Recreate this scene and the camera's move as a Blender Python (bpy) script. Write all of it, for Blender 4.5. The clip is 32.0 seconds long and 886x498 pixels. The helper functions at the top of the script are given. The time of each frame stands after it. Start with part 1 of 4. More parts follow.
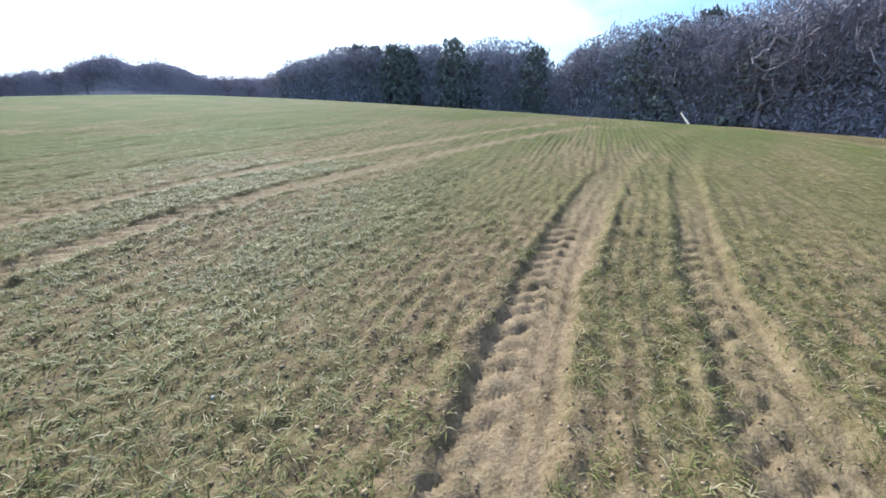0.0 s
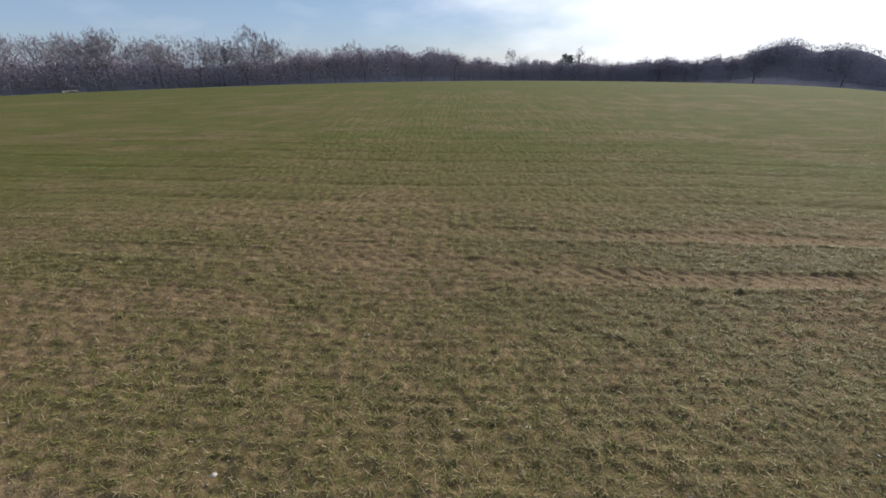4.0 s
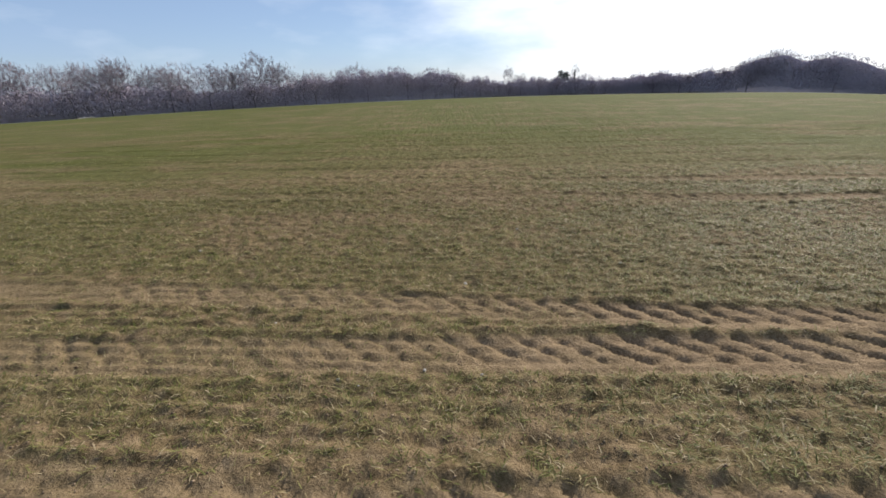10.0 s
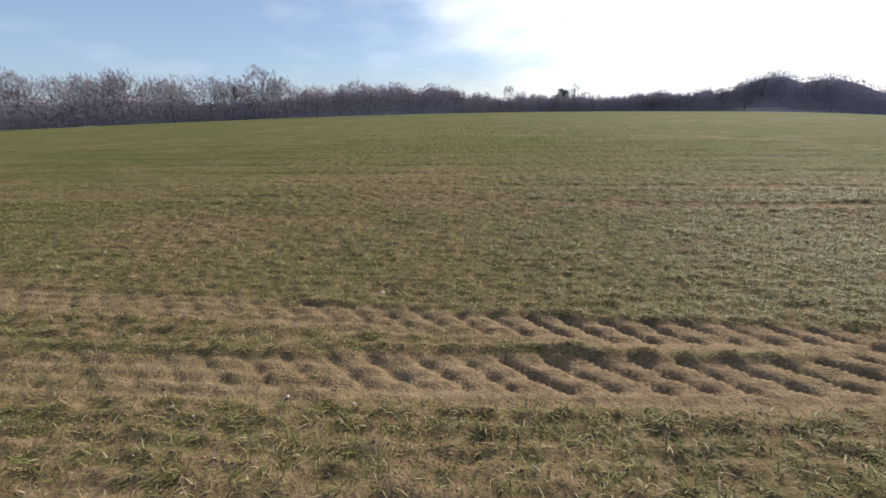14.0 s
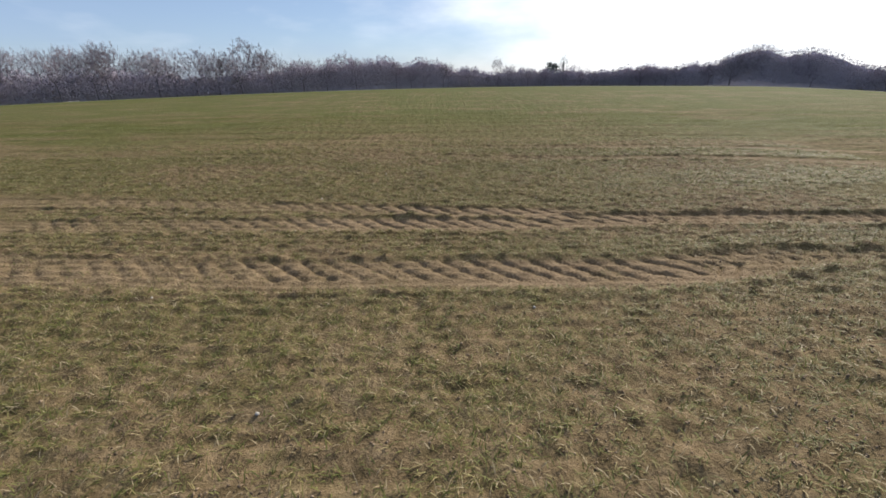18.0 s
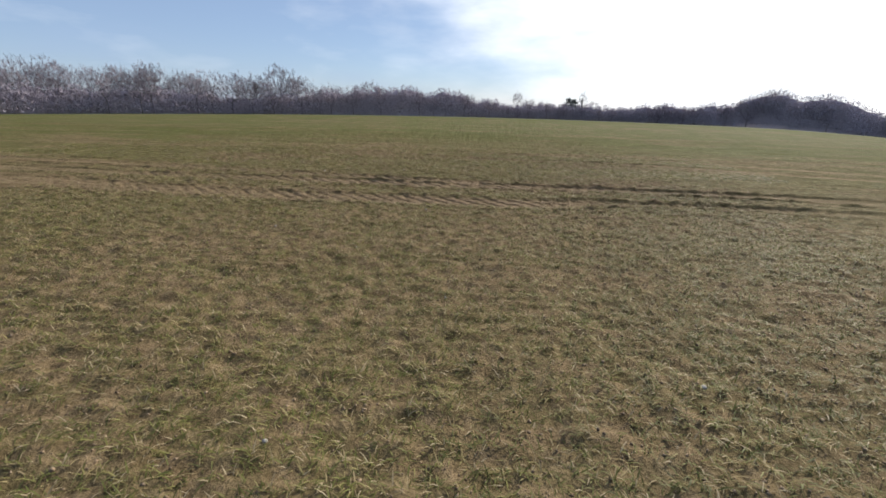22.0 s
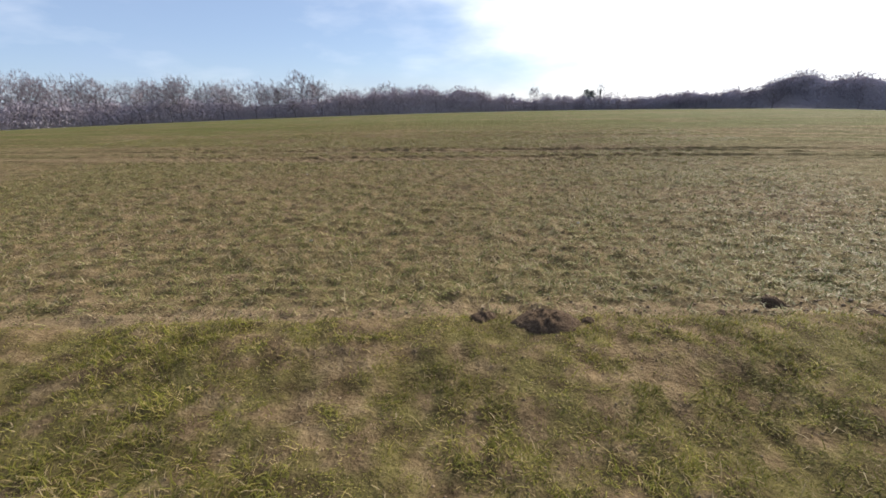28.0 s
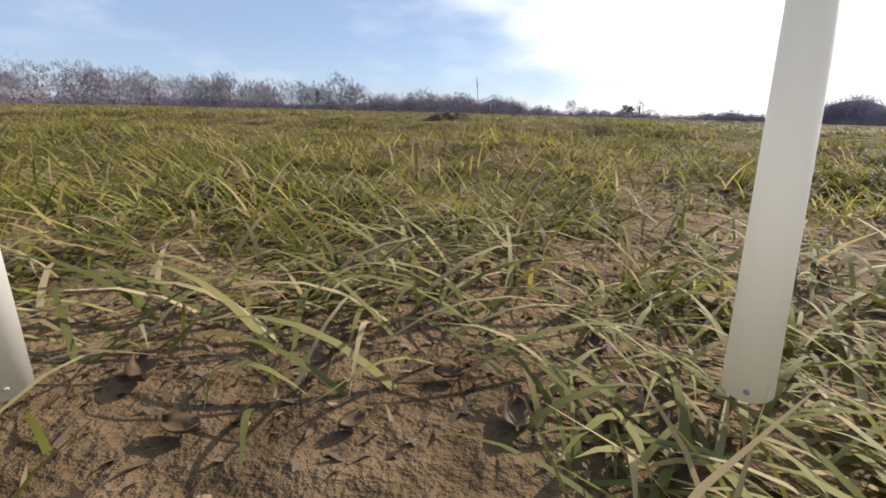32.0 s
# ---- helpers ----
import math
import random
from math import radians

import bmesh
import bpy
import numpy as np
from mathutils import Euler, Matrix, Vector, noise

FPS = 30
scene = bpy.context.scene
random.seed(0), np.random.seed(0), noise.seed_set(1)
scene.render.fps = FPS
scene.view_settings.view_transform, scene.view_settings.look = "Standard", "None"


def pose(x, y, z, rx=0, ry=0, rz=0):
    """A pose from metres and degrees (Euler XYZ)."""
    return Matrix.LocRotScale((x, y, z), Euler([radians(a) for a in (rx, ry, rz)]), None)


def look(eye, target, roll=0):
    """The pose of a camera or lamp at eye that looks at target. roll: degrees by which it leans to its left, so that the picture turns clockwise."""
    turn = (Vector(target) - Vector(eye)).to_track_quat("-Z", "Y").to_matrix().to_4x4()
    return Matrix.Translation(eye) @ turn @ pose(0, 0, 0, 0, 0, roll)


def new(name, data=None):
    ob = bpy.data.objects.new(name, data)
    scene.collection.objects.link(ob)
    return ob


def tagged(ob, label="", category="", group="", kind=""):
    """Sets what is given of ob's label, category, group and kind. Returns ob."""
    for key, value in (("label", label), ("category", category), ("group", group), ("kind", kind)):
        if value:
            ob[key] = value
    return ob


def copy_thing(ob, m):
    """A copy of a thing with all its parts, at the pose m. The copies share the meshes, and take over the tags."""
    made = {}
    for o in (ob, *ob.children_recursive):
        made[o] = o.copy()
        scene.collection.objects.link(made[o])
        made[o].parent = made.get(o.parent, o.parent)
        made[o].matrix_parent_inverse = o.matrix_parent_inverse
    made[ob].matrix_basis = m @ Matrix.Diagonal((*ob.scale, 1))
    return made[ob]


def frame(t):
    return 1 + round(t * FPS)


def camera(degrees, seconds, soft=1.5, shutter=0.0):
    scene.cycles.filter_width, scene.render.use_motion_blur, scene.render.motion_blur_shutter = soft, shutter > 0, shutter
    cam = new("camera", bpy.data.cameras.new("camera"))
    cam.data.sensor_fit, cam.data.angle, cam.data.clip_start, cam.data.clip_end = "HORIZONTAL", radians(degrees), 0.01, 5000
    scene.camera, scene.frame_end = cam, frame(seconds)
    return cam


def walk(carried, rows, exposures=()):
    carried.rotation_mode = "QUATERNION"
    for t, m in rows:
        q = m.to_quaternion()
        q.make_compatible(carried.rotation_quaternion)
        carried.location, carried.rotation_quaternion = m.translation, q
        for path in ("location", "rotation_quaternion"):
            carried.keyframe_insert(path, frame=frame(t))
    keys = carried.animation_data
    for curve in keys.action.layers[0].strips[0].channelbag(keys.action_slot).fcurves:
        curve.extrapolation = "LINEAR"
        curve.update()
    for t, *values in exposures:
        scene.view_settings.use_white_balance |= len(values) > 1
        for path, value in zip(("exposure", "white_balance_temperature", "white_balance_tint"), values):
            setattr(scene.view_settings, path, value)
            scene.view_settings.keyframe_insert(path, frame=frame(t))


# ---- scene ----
# ---------------------------------------------------------------- camera
cam = camera(92.2, 32.0, soft=1.7, shutter=0.0)
PATH = [
    (0, pose(3.812, 2.441, 1.689, 68.06, -0.25, -70.66)),
    (0.1, pose(3.826, 2.541, 1.726, 68.63, -0.46, -60)),
    (0.2, pose(3.839, 2.641, 1.763, 69.20, -0.67, -49)),
    (0.3, pose(3.853, 2.740, 1.801, 69.76, -0.88, -38)),
    (0.4, pose(3.866, 2.840, 1.838, 70.33, -1.09, -27)),
    (0.5, pose(3.880, 2.940, 1.875, 70.90, -1.30, -16.5)),
    (0.6, pose(3.840, 2.990, 1.940, 70.34, -2.86, -8)),
    (0.7, pose(3.800, 3.041, 2.005, 69.78, -4.41, -1.5)),
    (0.8, pose(3.761, 3.091, 2.070, 69.22, -5.97, 3.6)),
    (0.9, pose(3.721, 3.142, 2.135, 68.66, -7.52, 7.3)),
    (1, pose(3.681, 3.192, 2.2, 68.1, -9.08, 10.05)),
    (1.5, pose(3.289, 3.384, 2.494, 76.15, -2.93, 11.4)),
    (2, pose(2.897, 3.294, 2.749, 73.58, 0.74, 2.43)),
    (2.5, pose(2.518, 3.078, 2.957, 74.37, -0.12, -0.4)),
    (3, pose(2.15, 2.71, 3.067, 77.12, 0, 0.18)),
    (3.5, pose(1.81, 2.179, 3.095, 71.26, 0.54, 1.06)),
    (4, pose(1.516, 1.613, 3.117, 66.01, 0.09, 1.1)),
    (4.5, pose(1.225, 1.245, 3.096, 65.82, -0.28, 0.64)),
    (6.5, pose(0.417, 0.492, 3.029, 71.71, 0.97, 0.91)),
    (7, pose(0.078, 0.584, 2.613, 70.42, 0.32, 0.39)),
    (7.5, pose(-0.149, 0.526, 2.173, 74.05, 0.85, 0.55)),
    (8, pose(-0.3, 0.245, 2.062, 71.74, 0.68, 0.25)),
    (8.5, pose(-0.417, -0.151, 2.067, 67.86, 0.77, 0.89)),
    (9, pose(-0.509, -0.44, 2.137, 67.57, 0.77, 1.62)),
    (9.5, pose(-0.563, -0.568, 2.207, 68.13, 1.08, 1.38)),
    (10, pose(-0.585, -0.575, 2.259, 68.5, 1.6, 0.48)),
    (10.5, pose(-0.554, -0.505, 2.275, 68.86, 1.23, 0.81)),
    (11, pose(-0.484, -0.382, 2.268, 69.61, 1.27, 1.1)),
    (11.5, pose(-0.37, -0.243, 2.246, 69.95, 1.08, 1.2)),
    (12, pose(-0.251, -0.151, 2.242, 70.28, 0.78, 0.77)),
    (12.5, pose(-0.128, -0.06, 2.187, 70.56, 0.96, 0.41)),
    (13, pose(0, 0, 2.099, 70.28, 0.94, 0.01)),
    (13.5, pose(0.139, 0.038, 1.977, 70.43, 0.87, 0.15)),
    (14, pose(0.289, 0.034, 1.882, 70.46, 0.8, 0.82)),
    (14.5, pose(0.434, 0.002, 1.819, 70.14, 1, 0.69)),
    (16.5, pose(1.2, -1.031, 2.084, 71.36, 0.19, -0.85)),
    (17, pose(1.381, -1.705, 2.118, 75.52, 0.38, -0.15)),
    (17.5, pose(1.563, -2.608, 2.129, 70.12, 1.39, 0.61)),
    (18, pose(1.752, -3.393, 2.083, 67.34, 0.79, -0.25)),
    (18.5, pose(1.935, -3.962, 2.036, 70.4, 0.87, -0.56)),
    (19, pose(2.095, -4.446, 1.95, 71.46, 0.97, -0.58)),
    (19.5, pose(2.285, -4.942, 1.855, 70.99, 0.76, 0.36)),
    (20, pose(2.473, -5.419, 1.788, 71.46, 0.9, 0.84)),
    (20.5, pose(2.669, -5.901, 1.762, 71.29, 0.69, 0.84)),
    (21, pose(2.873, -6.38, 1.758, 69.39, 0.44, 2.21)),
    (21.5, pose(3.067, -6.771, 1.763, 69.84, -0.14, 3.09)),
    (22, pose(3.216, -7.104, 1.781, 70.99, -1.47, 2.89)),
    (22.5, pose(3.263, -7.42, 1.665, 69.74, 0.35, 2.3)),
    (23, pose(3.302, -7.758, 1.349, 69.69, 1.73, 2.6)),
    (23.5, pose(3.453, -8.061, 1.157, 70.97, 0.57, 2.74)),
    (24, pose(3.643, -8.415, 1.099, 70.56, -0.76, 0.57)),
    (24.5, pose(3.827, -8.747, 1.102, 63.78, 0.88, 0.04)),
    (25, pose(4.028, -8.688, 1.133, 67.46, -1.14, 0.97)),
    (25.5, pose(4.056, -8.5, 1.175, 72.27, -7.84, 2.18)),
    (27.5, pose(3.728, -9.151, 1.295, 70.41, 1.11, 5)),
    (28, pose(3.87, -9.148, 1.278, 70.87, 1.2, 5.13)),
    (28.5, pose(3.995, -9.207, 1.255, 71.11, 1.41, 5.24)),
    (29, pose(4.11, -9.323, 1.224, 71.1, 1.87, 4.67)),
    (29.5, pose(4.237, -9.435, 1.155, 70.84, 1.95, 3.95)),
    (30, pose(4.378, -9.555, 0.723, 70.65, 0.69, 3.37)),
    (30.2, pose(4.436, -9.61, 0.518, 70.19, 1.3, 3.2)),
    (30.5, pose(4.52, -9.68, 0.249, 69.28, 0.5, 3.28)),
    (30.7, pose(4.655, -9.735, 0.135, 72.17, 1.17, 3.53)),
    (30.9, pose(4.745, -9.748, 0.1, 71.48, 2.57, 3.41)),
    (31, pose(4.726, -9.747, 0.1, 73.43, -0.74, 4.81)),
    (31.5, pose(4.713, -9.766, 0.1, 72.16, -1.44, 9.83)),
    (32, pose(4.713, -9.765, 0.1, 72.09, -1.4, 9.85)),
]
walk(cam, PATH, exposures=[(0, 0.92, 5300, 4), (0.3, 0.72, 5500, 5), (0.8, 0.36, 5900, 8), (2, -0.06, 6200, 10), (3, -0.17, 6150, 10), (4, -0.1, 6200, 10), (7, 0.1, 6250, 10), (8, 0.0, 6250, 10), (9, 0.15, 6250, 10), (10, 0.18, 6300, 10), (12, 0.25, 6350, 10), (14, 0.18, 6350, 10), (16, 0.05, 6350, 10), (17, -0.08, 6350, 10), (17.8, 0.16, 6350, 10), (19, 0.2, 6350, 10), (20.5, 0.14, 6350, 10), (24, 0.22, 6350, 10), (25, 0.36, 6350, 10), (26.5, 0.28, 6400, 10), (28, 0.38, 6450, 11), (30, 0.43, 6500, 12), (32, 0.38, 6550, 13)])

# ---------------------------------------------------------------- sky, sun
SUN_AZ, SUN_EL = 43.0, 31.0        # degrees to the right of +y, above the horizon
world = bpy.data.worlds.new("sky")
scene.world = world
world.use_nodes = True
wn, wl = world.node_tree.nodes, world.node_tree.links
sky = wn.new("ShaderNodeTexSky")
sky.sky_type, sky.sun_disc = "NISHITA", False
sky.sun_elevation, sky.sun_rotation = radians(SUN_EL), radians(SUN_AZ)
sky.air_density, sky.dust_density, sky.ozone_density = 0.8, 0.3, 2.5
# thin high cloud over the whole sky
tc, mp, cn, cr, mx = (wn.new("ShaderNode" + k) for k in ("TexCoord", "Mapping", "TexNoise", "ValToRGB", "MixRGB"))
mp.inputs["Scale"].default_value = (1.6, 1.6, 5.0)
cn.inputs["Scale"].default_value, cn.inputs["Detail"].default_value = 2.2, 5.0
cr.color_ramp.elements[0].position, cr.color_ramp.elements[1].position = 0.5, 0.78
cr.color_ramp.elements[0].color = (0.5, 0.5, 0.5, 1)
cr.color_ramp.elements[1].color = (0.72, 0.72, 0.72, 1)
mx.inputs[2].default_value = (3.7, 4.75, 6.8, 1)
wl.new(tc.outputs["Generated"], mp.inputs[0])
wl.new(mp.outputs[0], cn.inputs["Vector"])
wl.new(cn.outputs["Fac"], cr.inputs[0])
wl.new(cr.outputs[0], mx.inputs[0])
wl.new(sky.outputs[0], mx.inputs[1])
# the white haze of thin cloud round the sun
dot, fall, halo = wn.new("ShaderNodeVectorMath"), wn.new("ShaderNodeMapRange"), wn.new("ShaderNodeMixRGB")
dot.operation = "DOT_PRODUCT"
dot.inputs[1].default_value = (math.sin(radians(SUN_AZ)) * math.cos(radians(SUN_EL)), math.cos(radians(SUN_AZ)) * math.cos(radians(SUN_EL)), math.sin(radians(SUN_EL)))
fall.interpolation_type = "SMOOTHSTEP"
fall.inputs["From Min"].default_value, fall.inputs["From Max"].default_value = 0.54, 0.98
halo.inputs[2].default_value = (13.0, 13.0, 13.0, 1)
wl.new(tc.outputs["Generated"], dot.inputs[0])
ragged, push, edge = wn.new("ShaderNodeTexNoise"), wn.new("ShaderNodeMath"), wn.new("ShaderNodeMath")
ragged.inputs["Scale"].default_value, ragged.inputs["Detail"].default_value = 2.6, 6.0
push.operation, push.inputs[1].default_value, push.inputs[2].default_value = "MULTIPLY_ADD", 0.5, -0.26
wl.new(mp.outputs[0], ragged.inputs["Vector"])
wl.new(ragged.outputs["Fac"], push.inputs[0])
wl.new(push.outputs[0], edge.inputs[0])
wl.new(dot.outputs["Value"], edge.inputs[1])
wl.new(edge.outputs[0], fall.inputs["Value"])
# torn wisps of cloud over the blue
wisp, thin_wisp, veil = wn.new("ShaderNodeTexNoise"), wn.new("ShaderNodeValToRGB"), wn.new("ShaderNodeMixRGB")
wisp.inputs["Scale"].default_value, wisp.inputs["Detail"].default_value, wisp.inputs["Roughness"].default_value = 3.4, 7.0, 0.55
thin_wisp.color_ramp.elements[0].position, thin_wisp.color_ramp.elements[1].position = 0.54, 0.82
thin_wisp.color_ramp.elements[1].color = (0.26, 0.26, 0.26, 1)
veil.inputs[2].default_value = (8.6, 9.0, 9.6, 1)
wl.new(mp.outputs[0], wisp.inputs["Vector"])
wl.new(wisp.outputs["Fac"], thin_wisp.inputs[0])
wl.new(thin_wisp.outputs[0], veil.inputs[0])
wl.new(mx.outputs[0], veil.inputs[1])
wl.new(fall.outputs[0], halo.inputs[0])
wl.new(veil.outputs[0], halo.inputs[1])
wl.new(halo.outputs[0], wn["Background"].inputs[0])
wn["Background"].inputs[1].default_value = 0.102
sun = new("sun", bpy.data.lights.new("sun", "SUN"))
sun.data.energy, sun.data.angle, sun.data.color = 5.0, radians(0.6), (1.0, 0.93, 0.82)
sun.matrix_world = look((100 * math.sin(radians(SUN_AZ)), 100 * math.cos(radians(SUN_AZ)), 100 * math.tan(radians(SUN_EL))), (0, 0, 0))


# ---------------------------------------------------------------- materials
def material(name, rough=0.9, spec=0.3):
    m = bpy.data.materials.new(name)
    m.use_nodes = True
    b = m.node_tree.nodes["Principled BSDF"]
    b.inputs["Roughness"].default_value = rough
    b.inputs["Specular IOR Level"].default_value = spec
    return m, m.node_tree.nodes, m.node_tree.links, b


def ramp(nodes, stops):
    r = nodes.new("ShaderNodeValToRGB")
    e = r.color_ramp.elements
    while len(e) < len(stops):
        e.new(0.5)
    for k, (p, c) in zip(e, stops):
        k.position, k.color = p, (*c, 1)
    return r


def tex_noise(nodes, links, vec, scale, detail=5.0, rough=0.6):
    n = nodes.new("ShaderNodeTexNoise")
    n.inputs["Scale"].default_value, n.inputs["Detail"].default_value, n.inputs["Roughness"].default_value = scale, detail, rough
    links.new(vec, n.inputs["Vector"])
    return n.outputs["Fac"]


def mix(nodes, links, fac, a, b, kind="MIX"):
    n = nodes.new("ShaderNodeMixRGB")
    n.blend_type = kind
    for sock, v in zip(n.inputs, (fac, a, b)):
        if isinstance(v, bpy.types.NodeSocket):
            links.new(v, sock)
        elif isinstance(v, (int, float)):
            sock.default_value = v
        else:
            sock.default_value = (*v, 1)
    return n.outputs[0]


def math_node(nodes, links, op, a, b):
    n = nodes.new("ShaderNodeMath")
    n.operation = op
    for sock, v in zip(n.inputs, (a, b)):
        if isinstance(v, bpy.types.NodeSocket):
            links.new(v, sock)
        else:
            sock.default_value = v
    return n.outputs[0]


def ground_material():
    m, n, l, b = material("field_ground", 0.95, 0.06)
    pos = n.new("ShaderNodeNewGeometry").outputs["Position"]

    def attr(k):
        a = n.new("ShaderNodeAttribute")
        a.attribute_name = k
        return a.outputs["Fac"]
    fine, mid, big = tex_noise(n, l, pos, 42.0, 6), tex_noise(n, l, pos, 7.0, 6), tex_noise(n, l, pos, 0.6, 4)
    soil = ramp(n, [(0.36, (0.07, 0.045, 0.025)), (0.5, (0.17, 0.113, 0.066)), (0.68, (0.3, 0.208, 0.126))])
    l.new(math_node(n, l, "ADD", math_node(n, l, "MULTIPLY", fine, 0.35), math_node(n, l, "MULTIPLY", mid, 0.65)), soil.inputs[0])
    dry = ramp(n, [(0.36, (0.155, 0.105, 0.064)), (0.52, (0.27, 0.188, 0.117)), (0.68, (0.37, 0.268, 0.172))])
    l.new(math_node(n, l, "ADD", math_node(n, l, "MULTIPLY", fine, 0.5), math_node(n, l, "MULTIPLY", tex_noise(n, l, pos, 16.0, 5), 0.5)), dry.inputs[0])
    col = mix(n, l, attr("bare"), soil.outputs[0], dry.outputs[0])
    # green cover of seedlings where they stand too far off to be told apart
    leaf = ramp(n, [(0.3, (0.066, 0.068, 0.02)), (0.55, (0.094, 0.095, 0.028)), (0.8, (0.13, 0.122, 0.04))])
    l.new(math_node(n, l, "ADD", math_node(n, l, "MULTIPLY", mid, 0.6), math_node(n, l, "MULTIPLY", big, 0.4)), leaf.inputs[0])
    col = mix(n, l, attr("sward"), col, leaf.outputs[0])
    moss = ramp(n, [(0.35, (0.06, 0.045, 0.02)), (0.65, (0.12, 0.104, 0.034))])
    l.new(mid, moss.inputs[0])
    col = mix(n, l, attr("moss"), col, moss.outputs[0])
    l.new(col, b.inputs["Base Color"])
    bump = n.new("ShaderNodeBump")
    bump.inputs["Strength"].default_value, bump.inputs["Distance"].default_value = 0.75, 0.022
    l.new(math_node(n, l, "ADD", math_node(n, l, "ADD", fine, tex_noise(n, l, pos, 22.0, 4)), math_node(n, l, "MULTIPLY", tex_noise(n, l, pos, 260.0, 3), 0.12)), bump.inputs["Height"])
    l.new(bump.outputs[0], b.inputs["Normal"])
    return m


def leaf_material(name, stops, sheer=0.35, rough=0.58, spec=0.22, clump=1.3, lo=0.75, hi=1.15):
    m, n, l, b = material(name, rough, spec)
    geo = n.new("ShaderNodeNewGeometry")
    r = ramp(n, stops)
    l.new(geo.outputs["Random Per Island"], r.inputs[0])
    patch = ramp(n, [(0.32, (lo, lo, lo)), (0.68, (hi, hi, hi * 0.95))])
    l.new(tex_noise(n, l, geo.outputs["Position"], clump, 3), patch.inputs[0])
    col = mix(n, l, 1.0, r.outputs[0], patch.outputs[0], "MULTIPLY")
    l.new(col, b.inputs["Base Color"])
    t, mixer = n.new("ShaderNodeBsdfTranslucent"), n.new("ShaderNodeMixShader")
    l.new(col, t.inputs["Color"])
    mixer.inputs[0].default_value = sheer
    l.new(b.outputs[0], mixer.inputs[1])
    l.new(t.outputs[0], mixer.inputs[2])
    l.new(mixer.outputs[0], n["Material Output"].inputs["Surface"])
    return m


def plain_material(name, lo, hi, scale, rough=0.85, spec=0.3, relief=0.3, depth=0.01):
    m, n, l, b = material(name, rough, spec)
    tcn = n.new("ShaderNodeTexCoord").outputs["Object"]
    r = ramp(n, [(0.3, lo), (0.7, hi)])
    f = tex_noise(n, l, tcn, scale, 6)
    l.new(f, r.inputs[0])
    info = n.new("ShaderNodeObjectInfo")
    tint = ramp(n, [(0.0, (0.8, 0.8, 0.8)), (1.0, (1.12, 1.1, 1.08))])
    l.new(info.outputs["Random"], tint.inputs[0])
    l.new(mix(n, l, 1.0, r.outputs[0], tint.outputs[0], "MULTIPLY"), b.inputs["Base Color"])
    bump = n.new("ShaderNodeBump")
    bump.inputs["Strength"].default_value, bump.inputs["Distance"].default_value = relief, depth
    l.new(f, bump.inputs["Height"])
    l.new(bump.outputs[0], b.inputs["Normal"])
    return m


GROUND = ground_material()
WHEAT = leaf_material("wheat_leaf", [(0.0, (0.085, 0.096, 0.026)), (0.45, (0.18, 0.184, 0.052)), (0.66, (0.28, 0.245, 0.092)), (0.82, (0.36, 0.28, 0.142)), (0.9, (0.41, 0.322, 0.19)), (1.0, (0.5, 0.41, 0.265))], rough=0.6, spec=0.2, lo=0.75, hi=1.15)
# same wheat, coloured darker and greener far out to offset its sunlit paleness
FAR_WHEAT = leaf_material("far_wheat_leaf", [(0.0, (0.085, 0.095, 0.024)), (0.5, (0.15, 0.155, 0.042)), (0.85, (0.22, 0.2, 0.075)), (1.0, (0.34, 0.28, 0.16))], 0.25, rough=0.7, spec=0.14, lo=0.8, hi=1.15)
GRASS = leaf_material("margin_grass", [(0.0, (0.1, 0.105, 0.022)), (0.4, (0.21, 0.205, 0.04)), (0.66, (0.31, 0.27, 0.068)), (0.84, (0.36, 0.275, 0.13)), (1.0, (0.47, 0.37, 0.22))], 0.48, rough=0.68, spec=0.12, clump=2.6, lo=0.6, hi=1.42)
DULL = leaf_material("dull_grass", [(0.0, (0.095, 0.1, 0.03)), (0.45, (0.17, 0.17, 0.055)), (0.7, (0.26, 0.235, 0.095)), (1.0, (0.42, 0.35, 0.21))], 0.35, 0.68, 0.16)
STRAW = leaf_material("dead_leaf", [(0.0, (0.18, 0.13, 0.07)), (0.6, (0.31, 0.24, 0.135)), (1.0, (0.44, 0.36, 0.23))], 0.25, 0.75, 0.1)
LITTER = leaf_material("leaf_scraps", [(0.0, (0.05, 0.032, 0.02)), (0.6, (0.13, 0.085, 0.05)), (1.0, (0.26, 0.19, 0.12))], 0.1)
CLOD = leaf_material("soil_crumbs", [(0.0, (0.12, 0.083, 0.052)), (0.5, (0.21, 0.147, 0.092)), (1.0, (0.32, 0.23, 0.15))], 0.0, 0.65, 0.2)
# bark, twigs, ivy and undergrowth lifted paler; distance haze put into their colours
BARK = plain_material("grey_bark", (0.2, 0.176, 0.19), (0.29, 0.255, 0.27), 6.0)
TWIG = plain_material("hazed_twigs", (0.26, 0.228, 0.262), (0.34, 0.298, 0.338), 3.0)
IVY = plain_material("ivy_and_needles", (0.12, 0.13, 0.115), (0.2, 0.21, 0.175), 4.0, 0.7)
BRUSH = plain_material("hazed_thicket", (0.48, 0.425, 0.485), (0.62, 0.55, 0.62), 0.35, 1.0, 0.0)
STEMS = plain_material("hazed_stems", (0.4, 0.355, 0.405), (0.5, 0.445, 0.5), 0.5, 1.0, 0.0)
HAZED_WOOD = plain_material("hazed_undergrowth", (0.32, 0.305, 0.345), (0.45, 0.43, 0.475), 0.4, 1.0, 0.0)
STRAW_WOOD = plain_material("bleached_wood", (0.38, 0.34, 0.28), (0.55, 0.5, 0.43), 4.0)
